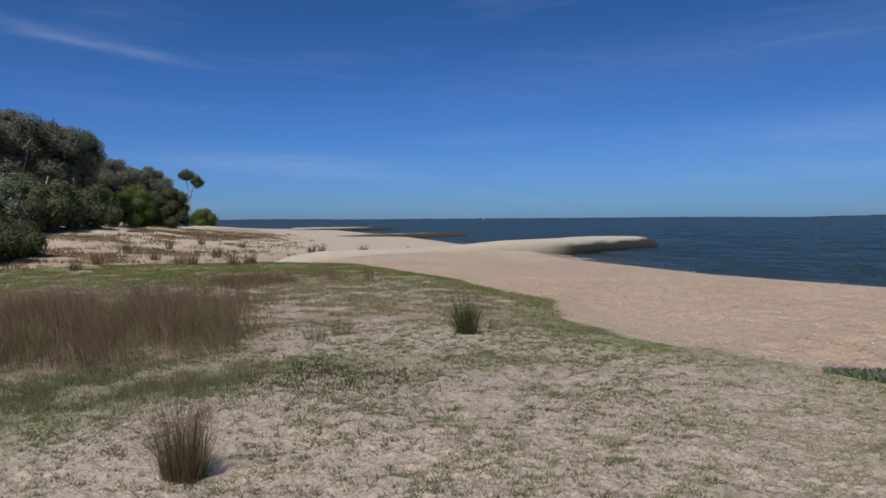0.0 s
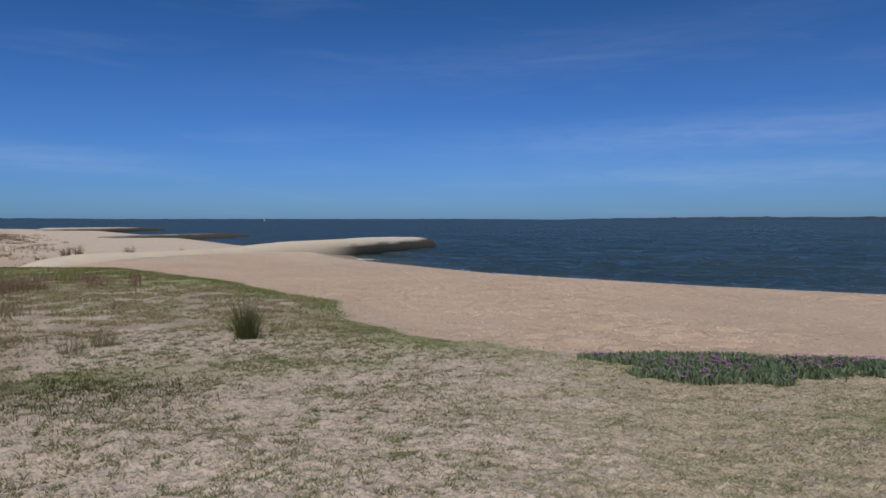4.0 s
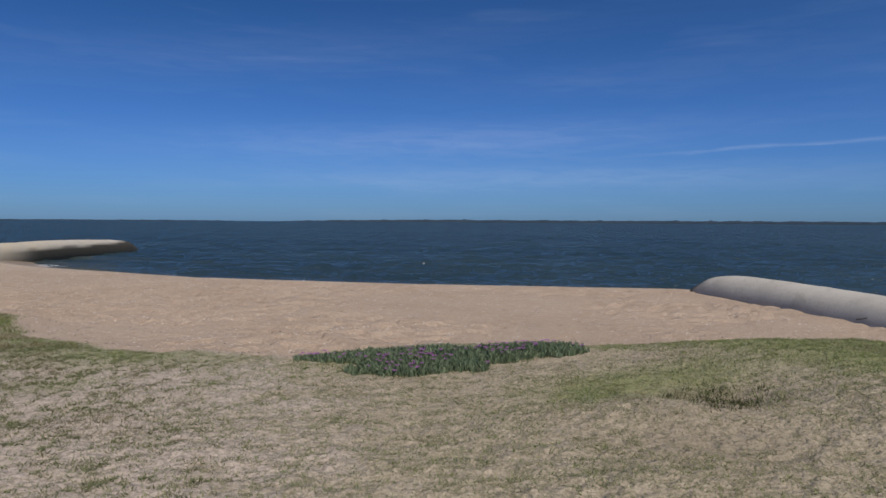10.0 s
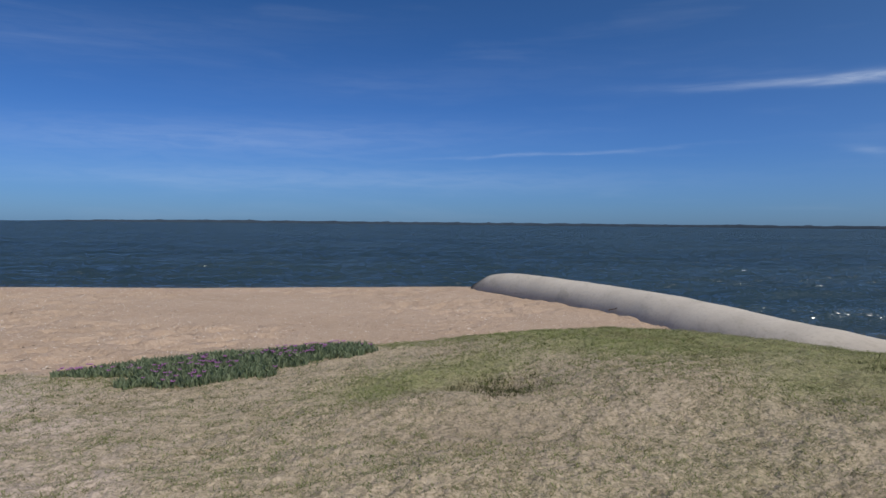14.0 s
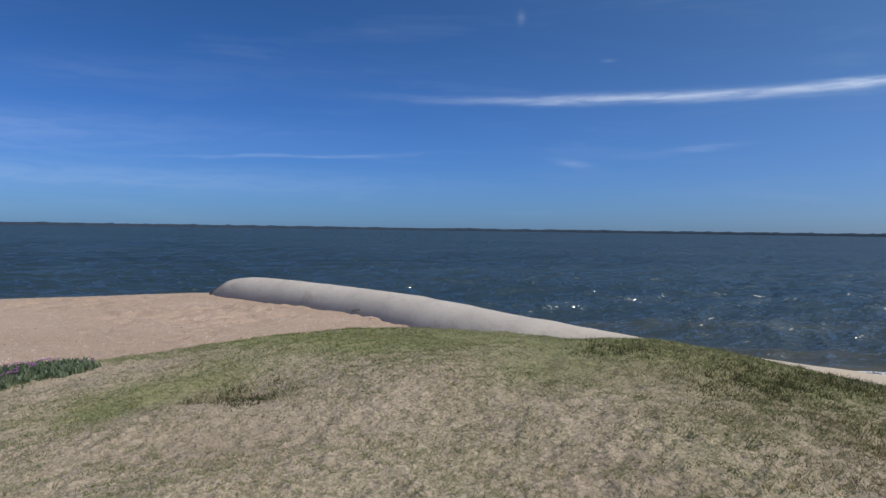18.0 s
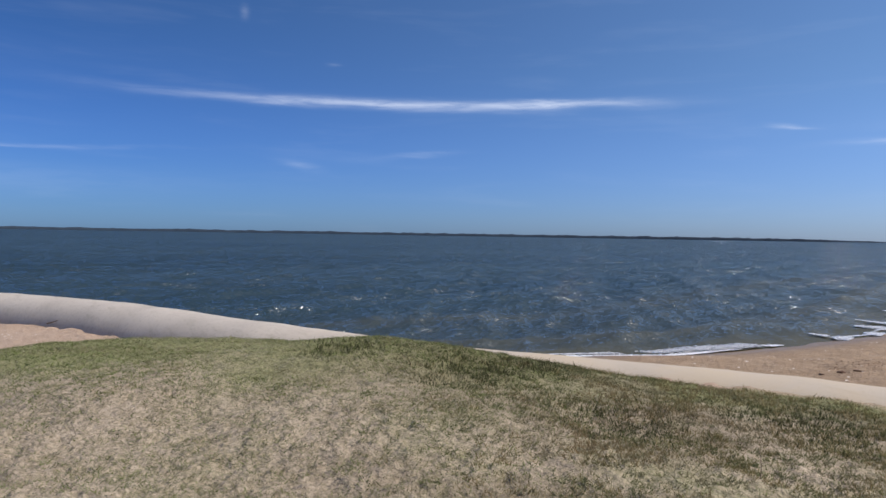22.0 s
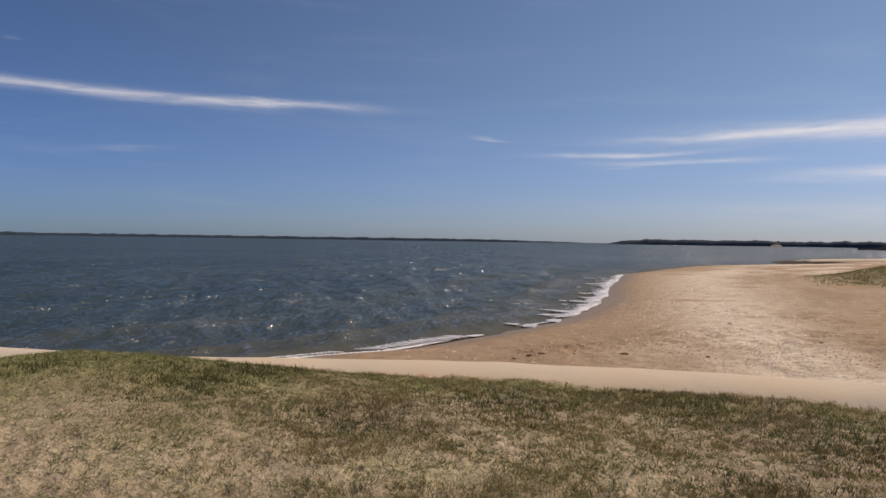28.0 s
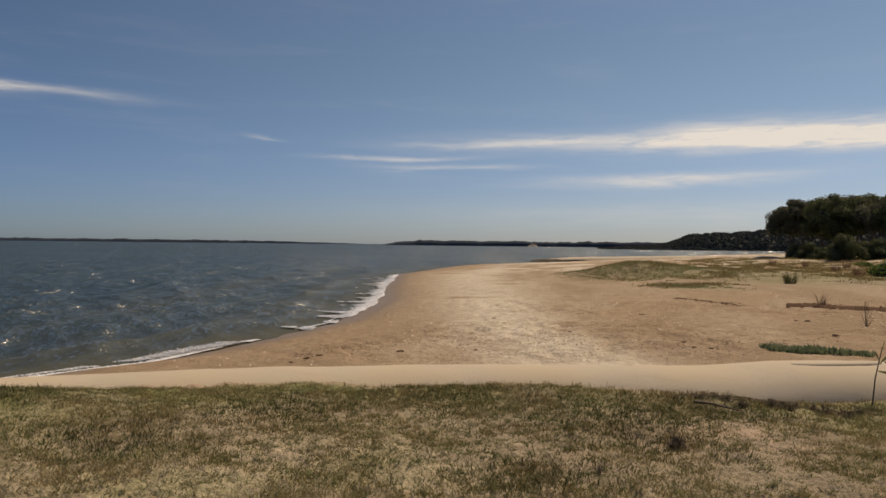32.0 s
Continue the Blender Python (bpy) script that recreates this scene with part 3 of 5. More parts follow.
litter = np.maximum(litter, 0.6 * np.exp(-((gr - 8.2) / 0.9) ** 2) * smooth(-84, -92, heading_of) * smooth(0.3, 0.5, fbm(gx * 1.3, gy * 1.3, 87, 3)))
green = green * (1 - 0.3 * np.maximum(bank, far_turf) * smooth(30, 36, gr))
litter = np.maximum(litter, 0.65 * smooth(8, 34, heading_of) * smooth(0.35, 0.6, fbm(gx * 1.4, gy * 1.4, 77, 3)))
for h, d, r, k in ((-6.9, 7.2, 0.5, 0.9), (-8.2, 5.7, 0.7, 0.6), (35, 7.7, 0.9, 0.6), (24, 8.3, 0.7, 0.4), (47.7, 6.4, 0.5, 0.6), (-80, 7.8, 1.6, 0.4), (88, 7.6, 1.0, 0.7), (74, 8.4, 0.9, 0.5)):
    litter = np.maximum(litter, k * gauss(gx, gy, at(h, d), r))
pale = np.maximum(0.6 * smooth(38, 55, gr) * (1 - beach_right), beach_right * smooth(0.40, 0.58, fbm(gx / 6, gy / 3, 91, 4)) * smooth(3, 8, gs))
sweep = np.exp(-((heading_of - np.interp(gr, [11, 15, 20, 28, 60], [88, 84, 80, 77.5, 76])) / np.interp(gr, [11, 15, 20, 28, 60], [14, 9.5, 5.8, 4.6, 3.2])) ** 2)
pale = pale * (1 - 0.85 * beach_right * smooth(70, 60, gr)) + beach_right * sweep * smooth(0.12, 0.36, fbm(gx / 2.2, gy / 2.2, 95, 4)) * smooth(75, 60, gr)
band = beach_right * smooth(0.52, 0.66, fbm(gu / 9, gs / 1.6, 93, 4)) * smooth(2.5, 5, gs) * smooth(40, 22, gs) * (1 - 0.85 * sweep)
wet = smooth(2.2, 0.2, gs)
ground = new("ground", mesh_arrays("ground", gv, gf, [GROUND], {
    "turf": turf, "green": np.clip(green, 0, 1), "litter": litter * turf, "wet": wet, "pale": np.clip(pale, 0, 1), "thatch": thatch, "tan": beach_right, "band": band}))
tagged(ground, "pinkish sandy beach and sparsely grassed low dune", "ground", kind="structure")

WAVE_ANGLES = np.concatenate([np.arange(-100, 112, 0.26), np.arange(112, 260, 2.0)])
sea_radii = np.concatenate([12 * np.exp(np.arange(0, 2.9, 0.0115)), 220 * np.exp(np.arange(0, 3.1, 0.05)), [4900]])


def swell(x, y):
    """Short choppy sea: bent wave trains rolling on to the beach, with peaked crests."""
    r = np.hypot(x, y)
    fade = 1.5 / (1 + (r / 220) ** 2)
    u, v = uv_of(x, y)
    s = inland(x, y)
    calm = smooth(1.0, -5.0, s)
    z = 0.0
    for long, amp, skew, seed in ((6.5, 0.050, 0.10, 101), (4.1, 0.045, -0.16, 103), (2.3, 0.030, 0.30, 105), (1.5, 0.020, -0.4, 107)):
        bend = 1.5 * fbm(u / (long * 3.2), v / (long * 2.0), seed, 3)
        crest = 1 - np.abs(np.sin(np.pi * (v / long + skew * u / long + bend)))
        z = z + amp * (crest ** 1.4 * 1.8 - 0.8) * (0.3 + 1.3 * fbm(u / (long * 1.7), v / long, seed + 20, 2))
    z = z + 0.10 * (fbm(u / 2.6, v / 1.2, 111, 3) - 0.5)
    roll = np.exp(-((s + 3.4) / 0.8) ** 2) * 0.13 + np.exp(-((s + 8.5) / 1.1) ** 2) * 0.11 + np.exp(-((s + 14.0) / 1.3) ** 2) * 0.08
    return z * fade * (0.25 + 0.75 * calm) + roll * smooth(13, 17, u) * smooth(75, 55, u) * (0.3 + 1.0 * fbm(u / 5, v / 5, 115, 2))


sv, sf = rings(sea_radii, WAVE_ANGLES, swell)
ss, su = inland(sv[:, 0], sv[:, 1]), uv_of(sv[:, 0], sv[:, 1])[0]
sea = new("water", mesh_arrays("water", sv, sf, [SEA], {"shoal": (0.8 * smooth(-4.5, -0.2, ss) ** 1.6 + 0.22 * smooth(-16, -3, ss) * smooth(12, 16, su) + 0.35 * np.exp(-((ss + 3.6) / 0.7) ** 2) + 0.25 * np.exp(-((ss + 8.7) / 0.9) ** 2)) * (0.25 + 0.75 * np.maximum(smooth(10, 15, su), smooth(-17, -21, su) * smooth(-45, -38, su)))}))
tagged(sea, "choppy dark blue bay water with small waves", "water", kind="structure")


# ---- sand-filled groyne tubes ----
def curve_through(points, step):
    """Smooth curve (Catmull-Rom) through plan points, resampled."""
    p = np.array([points[0]] + list(points) + [points[-1]], float)
    out = []
    for i in range(1, len(p) - 2):
        n = max(2, int(np.hypot(*(p[i + 1] - p[i])[:2]) / step))
        for t in np.arange(n) / n:
            a, b, c, d = p[i - 1:i + 3]
            out.append(0.5 * (2 * b + (c - a) * t + (2 * a - 5 * b + 4 * c - d) * t * t + (3 * b - a - 3 * c + d) * t ** 3))
    out.append(p[-2])
    return np.array(out)


def groyne(name, points, width, deep, step, sea_end, label, blunt=1.6, seed=1, dark=6.0, flank=(0.5, 0.2), sandy=0.0, weedy=10.0):
    """A sagging sand-filled tube: points x, y, top; the sea_end tells which end is dark with weed."""
    c = curve_through(points, step)
    n, k = len(c), 28
    tang = np.gradient(c[:, :2], axis=0)
    tang /= np.linalg.norm(tang, axis=1, keepdims=True)
    side = np.stack([tang[:, 1], -tang[:, 0]], 1)
    run = np.concatenate([[0], np.cumsum(np.linalg.norm(np.diff(c[:, :2], axis=0), axis=1))])
    end = np.minimum(run, run[-1] - run)
    cap = np.sqrt(np.clip(1 - (1 - np.clip(end / blunt, 0.001, 1)) ** 2, 0.0005, 1))
    ang = np.linspace(0, 2 * np.pi, k, endpoint=False)
    sag = 0.06 * (fbm(run / 1.7, run * 0, seed, 3) - 0.5)
    vs, damp = [], []
    to_sea = run if sea_end == 0 else run[-1] - run
    for i in range(n):
        ca, sa = np.cos(ang), np.sin(ang)
        w = width * (0.35 + 0.65 * cap[i]) * (1 + sag[i])
        hh = deep * (0.2 + 0.8 * cap[i]) * (1 + sag[i])
        lump = 1 + 0.03 * (fbm(run[i] / 0.6 + ang * 0, ang * 1.5, seed + 3, 3) - 0.5)
        across = w * np.sign(ca) * np.abs(ca) ** 0.85 * lump
        z = c[i, 2] - deep + hh * np.sign(sa) * np.abs(sa) ** 0.9 * lump
        xy = c[i, :2][None] + side[i][None] * across[:, None]
        vs.append(np.column_stack([xy, z]))
        low = smooth(flank[0], flank[1], z + 0.16 * (val(ang * 2, ang * 0 + run[i] / 1.3, seed + 8) - 0.5)) * smooth(weedy * 1.3, weedy, to_sea[i])
        damp.append(np.clip(low + smooth(dark, dark * 0.45, to_sea[i] + 2.5 * (val(ang * 2, ang * 0 + run[i], seed) - 0.5)), 0, 1))
    vs, damp = np.concatenate(vs), np.concatenate(damp)
    i = np.arange(n - 1)[:, None] * k + np.arange(k)[None]
    j = np.arange(n - 1)[:, None] * k + (np.arange(k)[None] + 1) % k
    faces = np.stack([i, j, j + k, i + k], -1).reshape(-1, 4)
    ob = new(name, mesh_arrays(name, vs, faces, [TUBE], {"damp": damp, "sandy": np.repeat(sandy + (0.85 - sandy) * smooth(17, 25, to_sea) * (sandy < 0.5), k)}))
    return tagged(ob, label, "groyne", "sand-filled groynes along the beach")


groyne("groyne", [(-4.9, 28.95, 0.3), (-3.9, 27.6, 0.86), (-2.8, 26.0, 1.14), (1.15, 19.5, 1.27), (4.6, 11.5, 1.25), (6.2, 8.8, 1.19), (7.6, 6.6, 1.22), (9.3, 2.8, 1.25), (10.1, -0.5, 1.31),
                  (10.8, -2.8, 1.40), (11.6, -8, 1.46), (12.2, -13, 1.46)], 0.95, 0.85, 0.25, 0,
       "pale grey sand-filled fabric tube half buried beside the dune", blunt=3.6, dark=3.2)
groyne("groyne", [(-63.2, 46.6, 0.02), (-61.9, 45.0, 0.42), (-60.6, 43.4, 0.82), (-58.6, 40.8, 1.10), (-54, 33.5, 1.36), (-48, 24.5, 1.40), (-45, 19.5, 1.40), (-42.2, 15, 1.26), (-39, 10.3, 1.28), (-36.2, 5.2, 1.34), (-34.6, 2.2, 1.1)], 0.85, 0.95, 0.4, 0,
       "pale sand-filled fabric tube with a dark weedy seaward end", blunt=4.5, seed=4, dark=9.0, flank=(0.98, 0.74), sandy=0.3, weedy=22.0)
groyne("groyne", [(-120, 45.5, 0.25), (-114, 40, 0.65), (-105, 28, 0.8), (-97, 17, 0.9)], 1.8, 0.9, 1.0, 0,
       "distant sandy fabric tube running into the sea", blunt=3.0, seed=7, dark=14.0, flank=(0.95, 0.6), sandy=0.7, weedy=40.0)
groyne("groyne", [(-200, 52, 0.4), (-192, 45, 0.9), (-178, 30, 1.1), (-166, 18, 1.2)], 2.4, 1.0, 1.5, 0,
       "distant sandy fabric tube with a dark tip", blunt=4.0, seed=9, dark=20.0, flank=(1.1, 0.6), sandy=0.7, weedy=50.0)
groyne("groyne", [(128, 21, 0.35), (134, 12, 0.8), (141, -2, 1.1), (147, -14, 1.3)], 1.8, 0.9, 1.0, 0,
       "distant sandy groyne at the edge of the glittering bay", blunt=3.0, seed=12, dark=7.0, sandy=0.8)


# ---- blades ----
rng = np.random.default_rng(7)


def blades(x, y, z, tall, wide, lean, stiff=False):
    """Many leaves of grass as arrays: one triangle each, or a bent pair of quads and a tip when stiff."""
    n = len(x)
    a, b = rng.uniform(0, 2 * np.pi, n), rng.uniform(0, 2 * np.pi, n)
    dx, dy = np.cos(a) * wide / 2, np.sin(a) * wide / 2
    lx, ly = np.cos(b) * lean * tall, np.sin(b) * lean * tall
    base = np.stack([x, y, z - 0.01], 1)
    w = np.stack([dx, dy, 0 * dx], 1)
    if not stiff:
        tip = base + np.stack([lx, ly, tall], 1)
        v = np.stack([base - w, base + w, tip], 1).reshape(-1, 3)
        return v, np.arange(3 * n).reshape(-1, 3)
    mid = base + np.stack([lx * 0.3, ly * 0.3, tall * 0.6], 1)
    tip = base + np.stack([lx, ly, tall], 1)
    v = np.stack([base - w, base + w, mid - 0.7 * w, mid + 0.7 * w, tip], 1).reshape(-1, 3)
    o = 5 * np.arange(n)[:, None]
    f = np.concatenate([o + [0, 1, 3], o + [0, 3, 2], o + [2, 3, 4]], 0)
    return v, f


def polar_scatter(n, r0, r1, a0, a1):
    r = np.sqrt(rng.uniform(r0 * r0, r1 * r1, n))
    a = np.radians(rng.uniform(a0, a1, n))
    return r * np.sin(a), r * np.cos(a)


def turf_patch(name, n, r0, r1, per, tall, spread, mat, label, chance, wide=0.006, lean=(0.3, 1.6), arc=(-109, 112)):
    """Little clumps of blades; chance(x, y) tells how thick they stand."""
    x, y = polar_scatter(n, r0, r1, *arc)
    keep = rng.uniform(0, 1, n) < chance(x, y) * (1 - 0.85 * gauss(x, y, at(98.5, 7.5), 0.65))
    x, y = x[keep], y[keep]
    k = len(x)
    size = rng.uniform(0.5, 1.4, k)
    x, y, size = np.repeat(x, per), np.repeat(y, per), np.repeat(size, per)
    x = x + rng.normal(0, spread, len(x)) * size
    y = y + rng.normal(0, spread, len(y)) * size
    v, f = blades(x, y, height(x, y), rng.uniform(0.5, 1.2, len(x)) * tall * size, wide * rng.uniform(0.7, 1.5, len(x)), rng.uniform(lean[0], lean[1], len(x)))
    return tagged(new(name, mesh_arrays(name, v, f, [mat], None, False)), label, "grass", kind="stuff")


def turning(x, y):
    return np.degrees(np.arctan2(x, y))


def thick(x, y):
    d, a = dune_mask(x, y), turning(x, y)
    r = np.hypot(x, y)
    k = np.where(r < 12.5, 11.0, 2.5)
    tuft, wide_n = fbm(x * k, y * k, 121, 2), fbm(x * 0.8, y * 0.8, 123, 3)
    return smooth(-0.1, 0.4, d) * smooth(0.42, 0.60, tuft + 0.5 * (wide_n - 0.5) + 0.03 * smooth(-60, 10, a) + 0.05 * smooth(11.5, 13, r) * smooth(22, 18, r))


def matted(x, y):
    d, a = dune_mask(x, y), turning(x, y)
    n = fbm(x * 1.6, y * 1.6, 125, 4)
    return smooth(-0.1, 0.4, d) * np.clip(smooth(0.46, 0.62, n + 0.20 * smooth(-58, -5, a) * smooth(70, 25, a) - 0.08 + 0.1 * smooth(25, 70, a)), 0, 1)


def lush(x, y):
    d, a, r = dune_mask(x, y), turning(x, y), np.hypot(x, y)
    c = 0.8 * np.exp(-(np.maximum(d - 0.6, 0) / 0.9) ** 2) * smooth(70, 30, a) + gauss(x, y, at(10, 10.3), 2.3) + 0.9 * gauss(x, y, at(-15, 7.5), 0.8) + 0.8 * gauss(x, y, at(-9, 8.4), 0.7) + 0.9 * gauss(x, y, at(18.5, 7.4), 1.1) + 0.6 * gauss(x, y, at(27, 8.6), 1.5)
    c = c + 0.7 * smooth(18.5, 23, r) * smooth(-72, -78, a) + 0.2 + 0.22 * smooth(-60, -20, a) * smooth(60, 30, a)
    c = c + 0.55 * np.exp(-((r - 8.9 + 0.07 * np.maximum(-78 - a, 0)) / 1.1) ** 2) * smooth(-50, -62, a) + 0.7 * gauss(x, y, at(22, 9.6), 2.4)
    return np.clip(c, 0, 1) * (d > 0) * smooth(0.38, 0.6, fbm(x / 1.2, y / 1.2, 131, 3))


def dark_spots(x, y):
    c = 0.0
    for h, d, r in ((-6.9, 7.2, 0.42), (35, 7.7, 0.55), (24, 8.3, 0.4), (41, 8.2, 0.4), (47.7, 6.4, 0.5), (-80, 7.9, 0.8), (88, 7.6, 0.9), (74, 8.4, 0.8), (95, 8.6, 0.8), (82, 5.4, 0.5), (60, 7.4, 0.6)):
        c = c + gauss(x, y, at(h, d), r)
    return np.clip(c, 0, 1) * (dune_mask(x, y) > 0)


turf_patch("matted_grass", 95000, 2.8, 12.5, 5, 0.022, 0.04, STRAW, "matted straw-coloured dry grass lying on the dune", matted, 0.007, (0.8, 3.0))
def middle(x, y):
    """Share of the paler, drier turf: the middle of the dune."""
    a = turning(x, y) + 14 * (fbm(x * 0.8, y * 0.8, 143, 3) - 0.5)
    return smooth(-62, -42, a) * smooth(44, 22, a)


turf_patch("short_grass", 170000, 2.8, 12.5, 7, 0.038, 0.019, GRASS_A, "short greyish green coastal grass growing in sand", lambda x, y: thick(x, y) * (1 - middle(x, y)), 0.009, (0.4, 1.8))
turf_patch("pale_grass", 150000, 2.8, 12.5, 6, 0.036, 0.022, GRASS_P, "short pale green and straw grass on the dune", lambda x, y: thick(x, y) * middle(x, y), 0.007, (0.8, 2.6))
turf_patch("straw_grass", 60000, 12, 21, 6, 0.04, 0.05, STRAW, "curled straw-coloured grass on the sandy flat", thick, 0.014, (0.6, 2.2), (-109, -55))
turf_patch("dune_grass", 80000, 12, 36, 7, 0.06, 0.05, TALL_GRASS, "thin dune grass on the sandy flat", thick, 0.014, (0.3, 1.6), (-109, -55))
turf_patch("lush_grass", 110000, 3.5, 14, 7, 0.032, 0.03, GRASS_G, "fresh green grass along the edge of the dune", lush, 0.007)
turf_patch("far_lush_grass", 42000, 14, 34, 10, 0.06, 0.09, GRASS_G, "green grass along the flat behind the beach", lush, 0.016, (0.3, 1.6), (-109, -55))


def olive(x, y):
    d, a = dune_mask(x, y), turning(x, y)
    n = fbm(x * 2.2, y * 2.2, 127, 4)
    return (d > 0) * smooth(26, 55, a) * smooth(0.42, 0.58, n + 0.12 * np.exp(-np.maximum(d - 0.3, 0) / 1.2))


turf_patch("olive_grass", 75000, 3.2, 12, 9, 0.055, 0.028, TALL_GRASS, "olive brown grass on the dune crest", olive, 0.007, (0.2, 1.2))
turf_patch("dune_weeds", 44000, 4, 11, 11, 0.06, 0.04, WEED, "dark low weeds among the short grass", dark_spots, 0.008, (0.2, 0.9))


def hummocks(x, y):
    s, r, a = inland(x, y), np.hypot(x, y), turning(x, y)
    left = 1.3 * smooth(-72, -80, a) * smooth(30, 38, r) * smooth(16, 34, s)
    right = 1.3 * smooth(92, 98, a) * smooth(44, 58, r) * smooth(18, 28, s) + np.exp(-((a - 91.5) / 5) ** 4 - ((r - 56) / 8) ** 4) + np.exp(-((a - 94) / 3.2) ** 4 - ((r - 41.5) / 1.8) ** 4)
    return np.clip((left + right) * smooth(0.44, 0.56, fbm(x / 1.7, y / 1.7, 135, 4)), 0, 1)


def banks(x, y):
    r, a = np.hypot(x, y), turning(x, y)
    c = np.exp(-((a - 91.0) / 6) ** 4 - ((r - 56) / 7) ** 4) + np.exp(-((a - 94) / 3.0) ** 4 - ((r - 41.5) / 2) ** 4)
    return np.clip(c, 0, 1) * smooth(0.3, 0.45, fbm(x / 2, y / 2, 139, 3))


for arc, many, tall, mat in (((-107, -70), 13000, 0.22, RUSH_B), ((84, 111), 16000, 0.17, TALL_GRASS)):
    turf_patch("dune_tussocks", many, 30, 110, 12, tall, 0.20, mat, "scattered brown tussocks on the pale back dunes", hummocks, 0.035, (0.1, 0.8), arc)
    turf_patch("olive_tussocks", 16000, 30, 110, 12, 0.17, 0.24, TALL_GRASS, "scattered olive tussocks on the pale back dunes", hummocks, 0.04, (0.1, 0.9), arc)
turf_patch("bank_grass", 26000, 38, 70, 10, 0.08, 0.13, GRASS_P, "olive grass on low banks in the sand", banks, 0.03, (0.2, 1.0), (83, 100))


def band(x, y):
    a, r = turning(x, y), np.hypot(x, y)
    return np.exp(-((r - 8.2) / 0.85) ** 2) * smooth(-82, -92, a) * smooth(0.3, 0.5, fbm(x * 1.5, y * 1.5, 137, 3))


turf_patch("rank_grass", 14000, 5.5, 10.5, 9, 0.09, 0.05, GRASS_A, "rank olive grass before the rush bed", band, 0.006, (0.2, 1.2), (-112, -78))


def rush_tuft(name, x, y, tall, radius, count, label, mats=(RUSH_G, RUSH_B), wide=0.0036, lean=0.75):
    """A clump of rushes: green stems and dry brown stems as two parts."""
    z = ground_z(x, y)
    root = empty(name, x, y, z)
    for mat, share, pname in zip(mats, (0.4, 0.6), ("green_clump", "dry_clump")):
        n = max(6, int(count * share))
        a, r = rng.uniform(0, 2 * np.pi, n), radius * np.sqrt(rng.uniform(0, 1, n)) * 0.55
        px, py = r * np.cos(a), r * np.sin(a)
        v, f = blades(px, py, np.zeros(n) - 0.02, tall * rng.uniform(0.3, 1.05, n) ** 0.8 * (0.72 if pname == "green_clump" else 1.0), wide * rng.uniform(0.7, 1.3, n), np.zeros(n), True)
        bend = v.reshape(n, 5, 3)
        out = np.stack([px, py], 1) / radius * 0.8 + rng.normal(0, 0.12, (n, 2)) * lean * 2
        for q, m in ((2, 0.35), (3, 0.35), (4, 1.0)):
            bend[:, q, :2] += out * m * (lean * tall)
        part_arrays(pname, bend.reshape(-1, 3), f, mat, root, "", False)
    return tagged(root, label, "rush", "rush tufts on the dune")


rush_tuft("rush_tuft", *at(-92.3, 5.05), 0.74, 0.24, 720, "tall brown and green rush tuft on bare sand", lean=0.62)
rush_tuft("rush_tuft", *at(-69.2, 11.4), 0.80, 0.27, 640, "dark green rush tuft on the sparse turf", (RUSH_G, WEED), wide=0.0055)
rush_tuft("rush_tuft", *at(-79.7, 11.0), 0.5, 0.3, 190, "thin greyish rush tuft in short grass")
rush_tuft("rush_tuft", *at(-81.9, 10.6), 0.48, 0.27, 150, "thin greyish rush tuft in short grass")
rush_tuft("rush_tuft", *at(-72.7, 11.6), 0.25, 0.22, 50, "low sparse brown rush tuft", (RUSH_B, RUSH_B))
for heading, d, tall in ((-92.2, 33, 0.75), (-91.3, 32, 0.8), (-88.3, 31, 0.75), (-86.9, 31.5, 0.8), (-98, 35, 0.7), (-94, 38, 0.7), (-89.5, 40, 0.8),
                         (-82.0, 45, 0.9), (-81.2, 46, 0.9), (-77.8, 44, 0.8), (-73.9, 50, 0.5), (-96, 44, 0.8), (-93, 47, 0.9), (-90.6, 52, 0.8),
                         (-99.5, 31, 0.6), (-87.5, 50, 0.7)):
    rush_tuft("rush_tuft", *at(heading, d), tall, 0.4, 90, "rush tuft standing in pale dune sand", wide=0.022)

# Rush bed: uncountable stems.
bx, by = polar_scatter(75000, 7.5, 18.5, -112, -80)
bh = np.degrees(np.arctan2(bx, by))
br = np.hypot(bx, by)
inside = smooth(-85.5, -91.5, bh + 9 * (fbm(bx * 0.7, by * 0.7, 141, 3) - 0.5) - 0.3 * (br - 11)) * smooth(8.2, 11.0, br + (fbm(bx, by, 151, 2) - 0.5) * 3) * smooth(18.5, 14.5, br)
keep = rng.uniform(0, 1, len(bx)) < inside * smooth(0.18, 0.45, fbm(bx * 1.1, by * 1.1, 161, 3))
bx, by, inside = bx[keep], by[keep], inside[keep]
reach = rng.uniform(0.2, 0.85, len(bx)) * (0.3 + 0.7 * inside) * (0.6 + 0.7 * fbm(bx * 0.9, by * 0.9, 165, 3))
cell = np.floor(bx / 0.42 + 0.4 * fbm(bx, by, 169, 2)) * 0.42 + 0.21, np.floor(by / 0.42 + 0.4 * fbm(by, bx, 170, 2)) * 0.42 + 0.21
out_x, out_y = (bx - cell[0]) * 1.1, (by - cell[1]) * 1.1
hair = lattice(np.floor(bx / 0.42), np.floor(by / 0.42), 173)
reach = reach * (0.45 + 0.9 * hair) * (0.45 + 1.1 * fbm(bx / 1.3, by / 1.3, 175, 2))
olive_stem = rng.uniform(0, 1, len(bx)) < 0.15 + 0.5 * (hair < 0.4)
